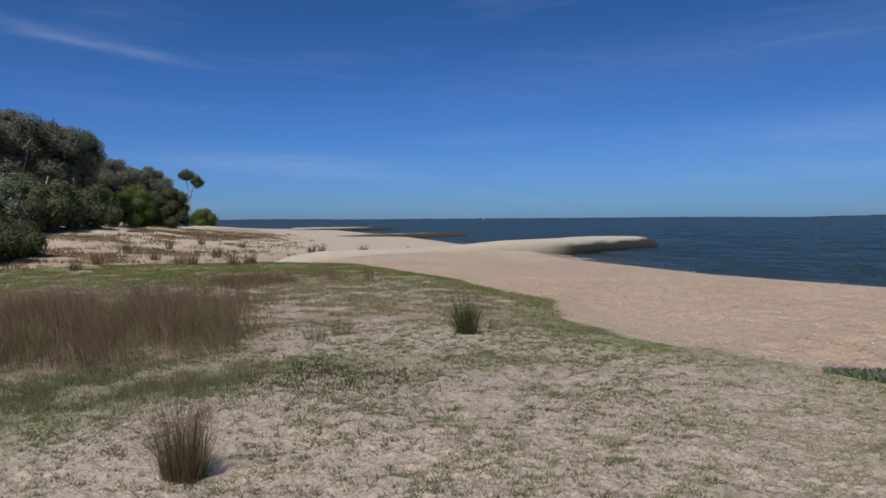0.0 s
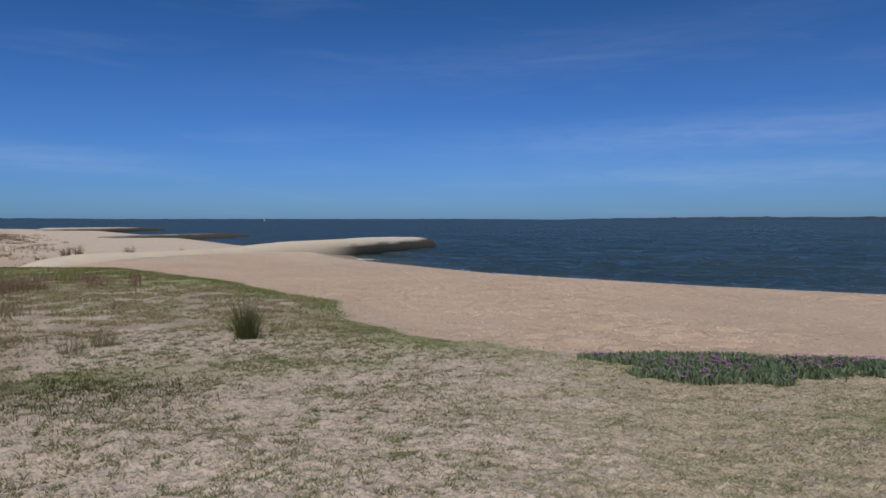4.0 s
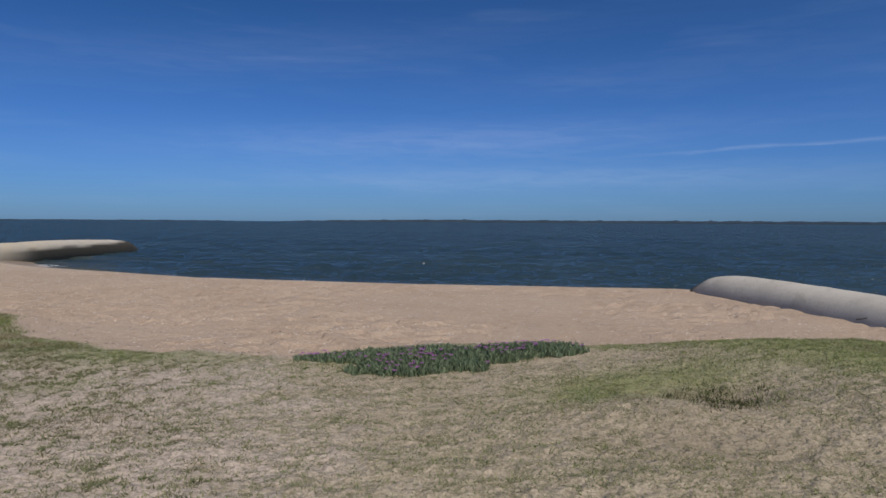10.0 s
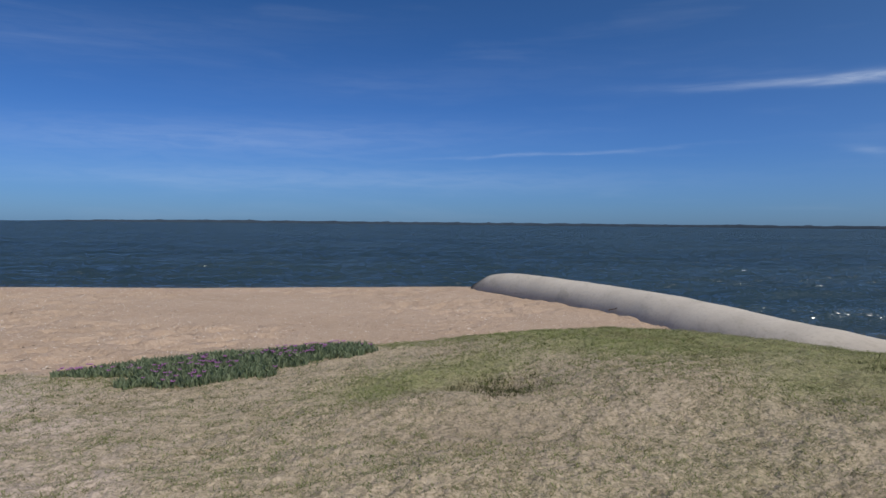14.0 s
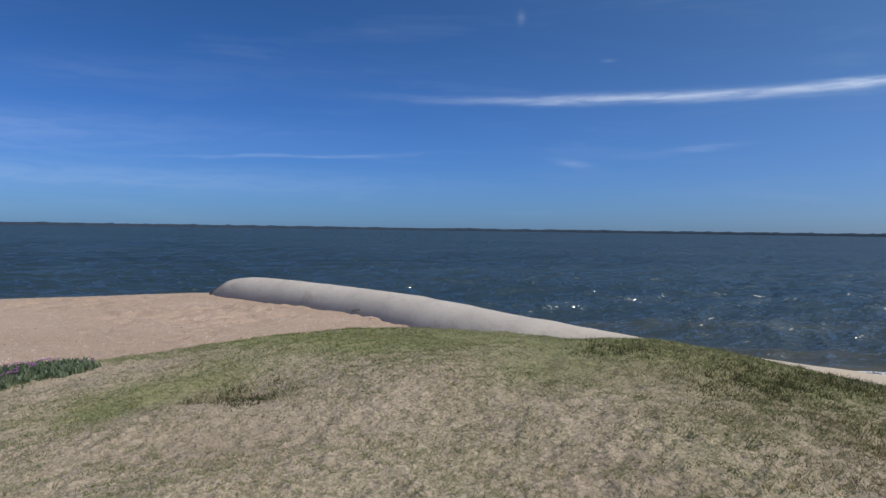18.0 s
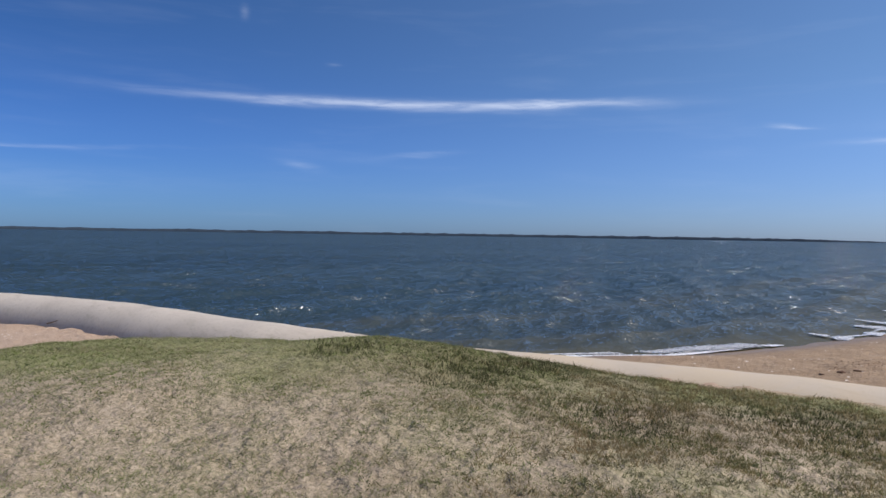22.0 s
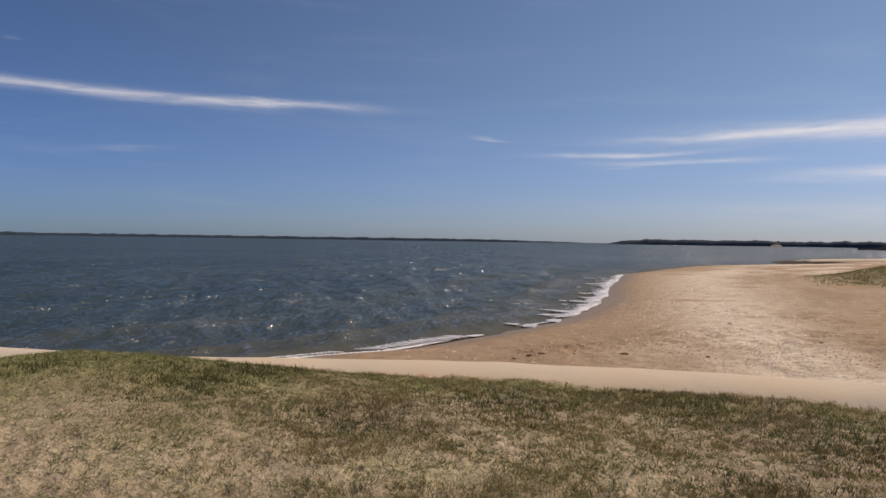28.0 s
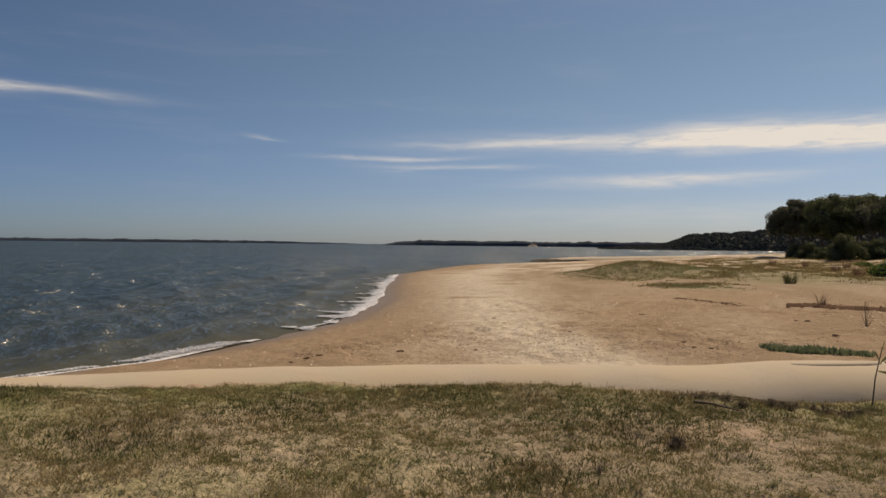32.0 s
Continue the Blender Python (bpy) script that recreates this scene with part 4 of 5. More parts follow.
for sel, mat, name, label in ((~olive_stem, RUSH_B, "rush_bed", "dense bed of reddish brown dry rushes"), (olive_stem, RUSH_G, "green_rushes", "olive green rushes growing through the dry bed")):
    k = int(sel.sum())
    v, f = blades(bx[sel], by[sel], height(bx[sel], by[sel]), reach[sel] * (1.0 if mat is RUSH_B else 0.8), rng.uniform(0.003, 0.0065, k), rng.uniform(0.03, 0.5, k), True)
    v = v.reshape(k, 5, 3)
    for q, m in ((2, 0.4), (3, 0.4), (4, 1.3)):
        v[:, q, 0] += out_x[sel] * m * reach[sel] * 2.2
        v[:, q, 1] += out_y[sel] * m * reach[sel] * 2.2
    tagged(new(name, mesh_arrays(name, v.reshape(-1, 3), f, [mat], None, False)), label, "rushes", kind="stuff")


fx, fy = polar_scatter(9000, 18, 25, -90, -77)
keep = rng.uniform(0, 1, len(fx)) < smooth(0.45, 0.6, fbm(fx / 1.6, fy / 0.9, 167, 3)) * smooth(18, 20, np.hypot(fx, fy)) * smooth(25, 22, np.hypot(fx, fy))
fx, fy = fx[keep], fy[keep]
v, f = blades(fx, fy, height(fx, fy), rng.uniform(0.15, 0.45, len(fx)), rng.uniform(0.006, 0.012, len(fx)), rng.uniform(0.05, 0.7, len(fx)), True)
tagged(new("flat_rushes", mesh_arrays("flat_rushes", v, f, [RUSH_B], None, False)), "thin brown rushes on the grassy flat", "rushes", kind="stuff")


# ---- succulent patch with purple flowers ----
def succulents(name, heading, d, wa, wd, n, flowers, label, tall=0.085):
    cx, cy = at(heading, d)
    h = radians(heading)
    p, q = rng.uniform(-1, 1, n), rng.uniform(-1, 1, n)
    ok = (np.abs(p) ** 2.2 + np.abs(q) ** 2) < 0.40 + 1.1 * fbm(p * 5, q * 3, 171, 3)
    p, q = p[ok] * wa, q[ok] * wd
    x, y = cx + p * math.cos(h) + q * math.sin(h), cy - p * math.sin(h) + q * math.cos(h)
    z = height(x, y)
    rise = np.clip(1 - (p / wa) ** 2 * 0.6 - (q / wd) ** 2 * 0.6, 0.15, 1) * 0.06
    vs, fs = blades(x, y, z + rise * rng.uniform(0, 1, len(x)), tall * rng.uniform(0.5, 1.2, len(x)), 0.03 * rng.uniform(0.7, 1.3, len(x)), rng.uniform(0.1, 0.9, len(x)), True)
    ob = tagged(new(name, mesh_arrays(name, vs, fs, [SUCCULENT], None, False)), label, "plant patch", kind="stuff")
    for _ in range(flowers):
        i = int(rng.integers(len(x)))
        if val(x[i:i + 1] * 2.6, y[i:i + 1] * 2.6, 177)[0] < 0.52:
            continue
        bm = bmesh.new()
        zc = z[i] + 0.05 + tall * rng.uniform(0.4, 0.75)
        s = rng.uniform(0.022, 0.042)
        mid = bm.verts.new((x[i], y[i], zc))
        pts = [bm.verts.new((x[i] + s * (1 if j % 2 else 0.45) * math.cos(j * 0.524), y[i] + s * (1 if j % 2 else 0.45) * math.sin(j * 0.524),
                             zc + (0.02 if j % 2 else 0.0))) for j in range(12)]
        for j in range(12):
            bm.faces.new((mid, pts[j], pts[(j + 1) % 12]))
        tagged(part("flower", bm, PETAL, None), "small purple daisy-like flower among succulent leaves", "flower", "purple flowers of the succulent patch")
    return ob


succulents("succulent_patch", -29.7, 9.75, 2.1, 0.72, 12000, 190, "low green succulent patch with purple flowers at the dune edge")
succulents("succulent_patch", -31.6, 8.85, 0.95, 0.42, 2600, 26, "low green succulent lobe with purple flowers")
succulents("succulent_strip", 102.4, 17.4, 1.15, 0.3, 1800, 0, "narrow strip of dark succulents beside the tube", 0.11)


# ---- trees and shrubs ----
def limb(path, r0, r1, k=7):
    """A tapered tube along points, as arrays."""
    path = np.array(path, float)
    n = len(path)
    t = np.gradient(path, axis=0)
    t /= np.linalg.norm(t, axis=1, keepdims=True)
    ref = np.where(np.abs(t[:, 2:3]) > 0.9, [[1.0, 0, 0]], [[0, 0, 1.0]])
    a = np.cross(t, ref)
    a /= np.linalg.norm(a, axis=1, keepdims=True)
    b = np.cross(t, a)
    ang = np.linspace(0, 2 * np.pi, k, endpoint=False)
    r = np.linspace(r0, r1, n)[:, None, None]
    v = path[:, None] + r * (np.cos(ang)[None, :, None] * a[:, None] + np.sin(ang)[None, :, None] * b[:, None])
    i = np.arange(n - 1)[:, None] * k + np.arange(k)[None]
    j = np.arange(n - 1)[:, None] * k + (np.arange(k)[None] + 1) % k
    return v.reshape(-1, 3), np.stack([i, j, j + k, i + k], -1).reshape(-1, 4)


def join(pieces):
    vs, fs, o = [], [], 0
    for v, f in pieces:
        vs.append(v)
        fs.append(f + o)
        o += len(v)
    return np.concatenate(vs), np.concatenate(fs)


def bent(a, b, wob, n=6):
    a, b = np.array(a, float), np.array(b, float)
    t = np.linspace(0, 1, n)[:, None]
    p = a + (b - a) * t
    p[1:-1] += rng.normal(0, wob, (n - 2, 3))
    return p


def foliage(blobs, count, size):
    """Leaf clumps over and within lobes (x, y, z, rx, ry, rz): small tilted quads with ragged corners."""
    vs = []
    vol = np.array([b[3] * b[4] + b[4] * b[5] for b in blobs])
    for b, share in zip(blobs, vol / vol.sum()):
        n = int(count * share) + 8
        d = rng.normal(0, 1, (n, 3))
        d /= np.linalg.norm(d, axis=1, keepdims=True)
        lump = 0.75 + 0.5 * fbm(d[:, 0] * 2.3 + b[0], d[:, 1] * 2.3 + d[:, 2] * 2.9 + b[2], 181, 3)
        rad = lump * rng.uniform(0.72, 1.08, n)
        c = np.array(b[:3]) + d * np.array(b[3:]) * rad[:, None]
        up = d * 1.0 + rng.normal(0, 0.42, (n, 3))
        up /= np.linalg.norm(up, axis=1, keepdims=True)
        t1 = np.cross(up, rng.normal(0, 1, (n, 3)))
        t1 /= np.linalg.norm(t1, axis=1, keepdims=True) + 1e-9
        t2 = np.cross(up, t1)
        s = size * rng.uniform(0.5, 1.3, n)[:, None]
        j = rng.uniform(0.5, 1.2, (4, n, 1))
        vs.append(np.stack([c - t1 * s * j[0], c - t2 * s * 0.5 * j[1], c + t1 * s * j[2], c + t2 * s * 0.5 * j[3]], 1).reshape(-1, 3))
    v = np.concatenate(vs)
    return v, np.arange(len(v)).reshape(-1, 4)


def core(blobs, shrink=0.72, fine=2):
    """Uneven inner masses that close the crown; their dark colour stands for inner shade."""
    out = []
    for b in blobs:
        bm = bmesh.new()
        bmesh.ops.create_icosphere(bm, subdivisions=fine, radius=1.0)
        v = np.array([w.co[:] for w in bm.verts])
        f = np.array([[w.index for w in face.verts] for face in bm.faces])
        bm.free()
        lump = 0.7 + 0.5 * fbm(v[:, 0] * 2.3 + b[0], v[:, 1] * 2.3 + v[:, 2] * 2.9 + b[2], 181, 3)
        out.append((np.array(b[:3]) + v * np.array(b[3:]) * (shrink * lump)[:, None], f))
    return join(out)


def tree(name, x, y, tall, spread, label, leaf, stems=3, clear=0.45, count=20000, size=0.13, bark=BARK, lobes=22):
    """Coastal tree: bare stems that fork into many small flat-topped lobes with gaps between them."""
    root = empty(name, x, y, ground_z(x, y) - 0.1)
    blobs, wood, trunks = [], [], []
    for i in range(lobes):
        a, q = 2.4 * i + rng.uniform(-0.3, 0.3), math.sqrt((i + 0.5) / lobes)
        tier = 1.0 if i % 3 else rng.uniform(0.62, 0.78)
        r = spread * 0.88 * q
        b = spread * rng.uniform(0.20, 0.34)
        top = tall * tier * (1.04 - 0.24 * q * q + rng.uniform(-0.09, 0.07))
        blobs.append((r * math.cos(a), r * math.sin(a), max(top - b * 0.6, tall * clear), b, b, b * rng.uniform(0.65, 1.0)))
    for k in range(stems):
        a = 6.28 * k / stems + rng.uniform(0, 1)
        fork = (0.30 * spread * math.cos(a), 0.30 * spread * math.sin(a), tall * rng.uniform(0.38, 0.52))
        trunks.append(limb(bent((0.25 * math.cos(a), 0.25 * math.sin(a), -0.3), fork, 0.02 * tall), 0.02 * tall, 0.012 * tall))
        for b in blobs[k::stems]:
            wood.append(limb(bent(fork, (b[0], b[1], b[2] - 0.1 * b[5]), 0.03 * spread), 0.009 * tall, 0.003 * tall, 5))
    for t in trunks:
        part_arrays("trunk", *t, bark, root)
    part_arrays("limb_work", *join(wood), bark, root)
    part_arrays("crown", *foliage(blobs, count, size), leaf, root, "", False)
    part_arrays("shade_core", *core(blobs, 0.62), LEAF_CORE_SHADE, root)
    return tagged(root, label, "tree")


def shrub(name, x, y, tall, spread, label, leaf, count=1500, size=0.2, lobes=7, category="shrub"):
    """A dense dome of lobes that comes down to the ground."""
    root = empty(name, x, y, ground_z(x, y) - 0.05)
    blobs, wood = [], []
    for i in range(lobes):
        a = 2.4 * i + rng.uniform(-0.4, 0.4)
        lift = (i + 0.5) / lobes
        q = spread * rng.uniform(0.32, 0.44)
        r = spread * 0.72 * math.sqrt(1 - lift ** 1.8) * rng.uniform(0.85, 1.05)
        zz = 0.14 * tall + (0.80 * tall - 0.55 * q) * lift * rng.uniform(0.9, 1.04)
        blobs.append((r * math.cos(a), r * math.sin(a), zz, q, q, max(min(q * 0.9, tall * 0.42), 0.14 * tall)))
        wood.append(limb(bent((0, 0, -0.1), (r * math.cos(a), r * math.sin(a), zz), 0.05 * spread), 0.02 * tall, 0.008 * tall, 5))
    blobs.append((0.0, 0.0, tall * 0.42, spread * 0.62, spread * 0.62, tall * 0.42))
    part_arrays("stem_cluster", *join(wood), BARK, root)
    part_arrays("crown", *foliage(blobs, count, size), leaf, root, "", False)
    part_arrays("shade_core", *core(blobs, 0.8), LEAF_CORE_SHADE, root)
    return tagged(root, label, category)


def set_at(ob, heading, d, turn, scale, label=""):
    x, y = at(heading, d)
    return tagged(copy_thing(ob, pose(x, y, ground_z(x, y) - 0.1, 0, 0, turn) @ Matrix.Scale(scale, 4)), label)


WOODS_L = "grey-green coastal tree in the wood behind the beach"
t1 = tree("coastal_tree", *at(-103.5, 74), 10.6, 4.6, WOODS_L, LEAF_GREY, 4, 0.40, 26000, 0.13, PALE_BARK, 26)
t2 = tree("coastal_tree", *at(-100.0, 80), 9.4, 3.9, WOODS_L, LEAF_GREY, 3, 0.36, 24000, 0.13, PALE_BARK, 24)
t3 = tree("coastal_tree", *at(-97.3, 105), 9.0, 4.4, WOODS_L, LEAF_GREY, 3, 0.30, 24000, 0.14, BARK, 24)
for i, (h, d, s) in enumerate(((-106, 70, 0.92), (-108.5, 66, 0.9), (-102, 86, 1.1), (-105, 88, 1.15), (-101.2, 78, 1.05), (-98.8, 92, 0.85), (-99.6, 104, 0.95),
                               (-97.9, 112, 0.95), (-96.3, 116, 0.95), (-96.8, 126, 1.05), (-95.4, 128, 1.05), (-95.0, 134, 1.06), (-94.6, 146, 1.08), (-94.2, 156, 1.1),
                               (-95.9, 140, 1.1), (-98.3, 120, 1.1), (-103, 100, 1.2), (-107, 92, 1.2), (-111, 64, 1.0), (-112, 80, 1.2), (-100.6, 120, 1.2), (-96.2, 160, 1.1))):
    set_at((t1, t2, t3)[i % 3], h, d, 77 * i % 360, s)

# Undergrowth in front of the wood.
s1 = shrub("coastal_shrub", *at(-104.6, 53), 4.0, 2.6, "silvery grey shrub at the edge of the wood", LEAF_SILVER, 4500, 0.14)
s2 = shrub("coastal_shrub", *at(-101.0, 58), 4.0, 2.6, "dense olive shrub at the edge of the wood", LEAF_OLIVE, 4500, 0.15)
s3 = shrub("coastal_shrub", *at(-105.0, 37), 2.3, 1.8, "dark green low shrub on the dune sand", LEAF_DARK, 7000, 0.09)
for i, (b, h, d, s) in enumerate(((2, -103.2, 40, 0.9), (2, -106.5, 36, 1.1), (0, -106.2, 52, 1.1), (1, -103.3, 57, 1.0), (1, -99.3, 60, 0.95), (1, -98.3, 66, 0.95), (1, -102.4, 64, 1.1),
                                  (1, -100.1, 66, 0.8), (1, -98.0, 84, 0.9), (0, -104.4, 60, 1.1), (1, -107.5, 55, 1.1), (1, -109.5, 48, 1.0))):
    set_at((s1, s2, s3)[b], h, d, 131 * i % 360, s)
shrub("rounded_bush", *at(-95.4, 97), 5.7, 2.7, "bright green rounded bush before the dark wood", LEAF_GREEN, 15000, 0.11, 13)
shrub("dark_tree", *at(-92.8, 99), 6.3, 2.5, "dark dense small tree at the end of the wood", LEAF_DARK, 16000, 0.12, 16, "tree")
shrub("rounded_bush", *at(-90.5, 135), 3.6, 3.2, "low green rounded bush on the dune", LEAF_GREEN, 9000, 0.13)
shrub("rounded_bush", *at(-94.0, 118), 4.0, 2.6, "dark bush under the wood's edge", LEAF_DARK, 6000, 0.14, 9)


def two_headed_tree(x, y):
    root = empty("lone_tree", x, y, ground_z(x, y) - 0.1)
    heads = [(-0.6, -0.9, 11.3, 1.0, 1.0, 0.7), (-0.1, -1.7, 10.9, 0.8, 0.8, 0.55), (-0.4, 0.0, 11.0, 0.9, 0.9, 0.6), (0.0, -0.8, 10.5, 1.0, 1.0, 0.5),
             (0.7, 1.1, 10.0, 1.0, 1.0, 0.75), (0.4, 1.9, 9.5, 0.8, 0.8, 0.6), (0.9, 1.3, 9.1, 0.9, 0.9, 0.6), (0.2, 0.5, 9.6, 0.6, 0.6, 0.4)]
    for path, r0, r1 in ((bent((-0.3, -1.0, -0.3), (-0.1, -0.6, 4.8), 0.08), 0.17, 0.14), (bent((-0.1, -0.6, 4.7), (-0.5, -1.0, 10.8), 0.14), 0.13, 0.06),
                         (bent((-0.1, -0.6, 5.6), (0.7, 1.1, 9.4), 0.14), 0.13, 0.06), (bent((0.0, -0.3, 3.0), (0.3, 0.3, 9.0), 0.12), 0.10, 0.05)):
        part_arrays("trunk", *limb(path, r0, r1), BARK, root)
    part_arrays("crown", *foliage([(*b[:5], b[5] * 1.5) for b in heads], 9000, 0.11), LEAF_DARK, root, "", False)
    part_arrays("shade_core", *core(heads, 0.8), LEAF_CORE_SHADE, root)
    return tagged(root, "tall slender tree with two flat heads on bare stems", "tree")


two_headed_tree(*at(-91.3, 150))

# Bare pale trunks in the wood.
for h, d, tall in ((-104.3, 66, 5.6), (-99.4, 74, 4.8), (-101.2, 68, 4.4), (-95.2, 96, 2.4), (-97.2, 92, 4.4)):
    x, y = at(h, d)
    root = empty("dead_tree", x, y, ground_z(x, y) - 0.1)
    top = (rng.uniform(-0.6, 0.6), rng.uniform(-0.6, 0.6), tall)
    part_arrays("trunk", *limb(bent((0, 0, -0.2), top, 0.2), 0.11, 0.04), PALE_BARK, root)
    part_arrays("branch", *limb(bent((top[0] * 0.6, top[1] * 0.6, tall * 0.6), (1.0, -0.6, tall * 0.85), 0.08), 0.06, 0.02), PALE_BARK, root)
    tagged(root, "bare pale dead trunk among grey-green shrubs", "dead tree", "dead trunks at the wood's edge")

# The wood at the other end of the beach.
WOODS_R = "dark dense coastal tree against the light"
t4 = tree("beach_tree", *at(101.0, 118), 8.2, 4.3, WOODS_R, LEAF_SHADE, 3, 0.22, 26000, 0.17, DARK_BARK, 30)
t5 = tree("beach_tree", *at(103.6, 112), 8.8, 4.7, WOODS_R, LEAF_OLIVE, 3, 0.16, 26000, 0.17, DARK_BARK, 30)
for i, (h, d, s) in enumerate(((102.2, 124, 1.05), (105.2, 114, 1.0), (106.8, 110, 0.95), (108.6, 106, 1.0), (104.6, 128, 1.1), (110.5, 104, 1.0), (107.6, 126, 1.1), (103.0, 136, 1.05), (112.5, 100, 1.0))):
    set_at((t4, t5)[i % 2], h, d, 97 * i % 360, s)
s4 = shrub("dune_shrub", *at(104.2, 92), 3.4, 2.4, "dark green shrub before the dark trees", LEAF_DARK, 4000, 0.16)
s5 = shrub("dune_shrub", *at(107.0, 58), 1.1, 1.6, "bright green low shrub on the dune", LEAF_GREEN, 3000, 0.11)
for i, (b, h, d, s) in enumerate(((0, 101.0, 108, 0.7), (0, 101.8, 104, 0.8), (0, 105.8, 98, 0.85), (1, 107.2, 60, 1.1), (1, 105.3, 76, 0.6), (0, 102.9, 98, 0.55))):
    set_at((s4, s5)[b], h, d, 61 * i % 360, s)


# ---- far shores ----
def far_shore(name, a0, a1, d, top, label, seed, mat=None, base=-1.0, depth=60, taper=2.0, bumps=1.0):
    """A long low wooded shore with an uneven skyline; depth away from the eye."""
    n = int((a1 - a0) * 8) + 8
    a = np.linspace(a0, a1, n)
    h = np.clip(np.minimum(a - a0, a1 - a) / taper, 0.03, 1) ** 0.6
    sky_line = top * h * (0.65 + 0.35 * fbm(a * 1.1, a * 0, seed, 3) + bumps * 0.35 * np.maximum(fbm(a * 3.1, a * 0 + 3, seed + 5, 3) - 0.55, 0) * 4)
    rows = []
    for dd, k in ((0, 0.0), (3, 0.55), (10, 0.95), (depth, 1.0), (depth * 2, 0.1)):
        rag = 1 + 0.12 * (fbm(a * 9, a * 0 + dd, seed + 9, 2) - 0.5) * (k > 0)
        r = np.radians(a)
        rows.append(np.stack([(d + dd) * np.sin(r), (d + dd) * np.cos(r), base + (sky_line * rag - base) * k], 1))
    v = np.concatenate(rows)
    i = np.arange(4)[:, None] * n + np.arange(n - 1)[None]
    f = np.stack([i, i + 1, i + 1 + n, i + n], -1).reshape(-1, 4)
    return tagged(new(name, mesh_arrays(name, v, f, [mat or FAR_WOOD_HAZE])), label, "far shore", kind="structure")


far_shore("backdrop_island", -43, 67, 3300, 14.5, "long low wooded island across the bay", 201, taper=11, bumps=0.55)
far_shore("backdrop_shore", -94, -44, 3900, 5.5, "faint low land on the horizon", 211, taper=8)
far_shore("backdrop_coast", -93, -77, 2500, 8, "low dark coast beyond the groynes", 221, taper=5, bumps=0.2)
far_shore("backdrop_cape", 68.6, 97, 1700, 15, "low wooded cape beyond the glittering bay", 231, taper=2.5, bumps=0.4)

far_shore("backdrop_bluff", 80.7, 81.5, 1685, 11, "bare sand bluff on the far wooded cape", 233, mat=BLUFF, depth=6, taper=0.3, bumps=0.5)


def wooded_hill(name, h0, h1, d, top, label, n_clumps):
    """A far wooded headland: a hill form with many tree clumps over it."""
    a = np.linspace(h0, h1, 60)
    prof = top * np.interp(a - h0, [0, 2.5, 4.2, 5.4, 6.2, 6.9, 8.2, 10, 25], [0.03, 0.12, 0.20, 0.28, 0.5, 0.78, 0.9, 1.0, 1.0]) * (0.8 + 0.4 * fbm(a * 1.4, a * 0, 243, 3))
    rows = []
    for dd, k in ((0, 0.0), (8, 0.3), (40, 0.75), (120, 1.0), (260, 0.0)):
        r = np.radians(a)
        rows.append(np.stack([(d + dd) * np.sin(r), (d + dd) * np.cos(r), -1 + (prof + 1) * k], 1))
    v = np.concatenate(rows)
    i = np.arange(4)[:, None] * 60 + np.arange(59)[None]
    root = new(name, mesh_arrays(name, v, np.stack([i, i + 1, i + 61, i + 60], -1).reshape(-1, 4), [LEAF_FAR_HAZE]))
    lobes = []
    for _ in range(n_clumps):
        aa, dd = h0 + (h1 - h0) * rng.uniform() ** 1.2, 130 * rng.uniform() ** 1.4
        zz = np.interp(aa, a, prof) * np.interp(dd, [0, 8, 40, 120], [0.0, 0.3, 0.75, 1.0])
        x, y = at(aa, d + dd)
        q = rng.uniform(1.2, 3.2)
        q *= 0.3 + 0.7 * min(1.0, (aa - h0) / 4.0)
        lobes.append((x, y, zz + 0.1 * q, q, q, q * 0.6))
    crowns = new("tree_crowns", mesh_arrays("tree_crowns", *foliage(lobes, n_clumps * 20, 0.75), [LEAF_FAR_HAZE], None, False))
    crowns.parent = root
    inner = new("inner_crowns", mesh_arrays("inner_crowns", *core(lobes, 0.55, 1), [LEAF_FAR_HAZE]))
    inner.parent = root
    return tagged(root, label, "headland", kind="structure")


wooded_hill("backdrop_headland", 86.4, 112, 690, 19.5, "dark wooded headland behind the beach", 5000)

# ---- sailing boat ----
bxx, byy = at(-67.7, 1500)
boat = empty("sailing_boat", bxx, byy, 0.0, 138, 0.75)
part_arrays("hull", *limb([(-4.5, 0, 0.5), (-2, 0, 0.4), (2, 0, 0.4), (4.5, 0, 0.7), (5.2, 0, 0.9)], 1.0, 0.3, 10), SAIL, boat)
bm = bmesh.new()
for tri in (((0.2, 0, 1.5), (-4.0, 0.3, 1.6), (0.1, 0, 11.5)), ((0.5, 0, 1.3), (4.6, 0.2, 1.2), (0.2, 0, 9.8))):
    lo = [bm.verts.new(p) for p in tri]
    hi = [bm.verts.new((p[0], p[1] + 0.06, p[2])) for p in tri]
    bm.faces.new(lo)
    bm.faces.new(hi[::-1])
    for i in range(3):
        bm.faces.new((lo[i], lo[(i + 1) % 3], hi[(i + 1) % 3], hi[i]))
part("sails", bm, SAIL, boat, "", False)
part_arrays("mast", *limb([(0.15, 0, 0.5), (0.15, 0, 6), (0.15, 0, 12)], 0.09, 0.05, 6), DRIFT, boat)
tagged(boat, "small white sailing boat far out on the bay", "boat")


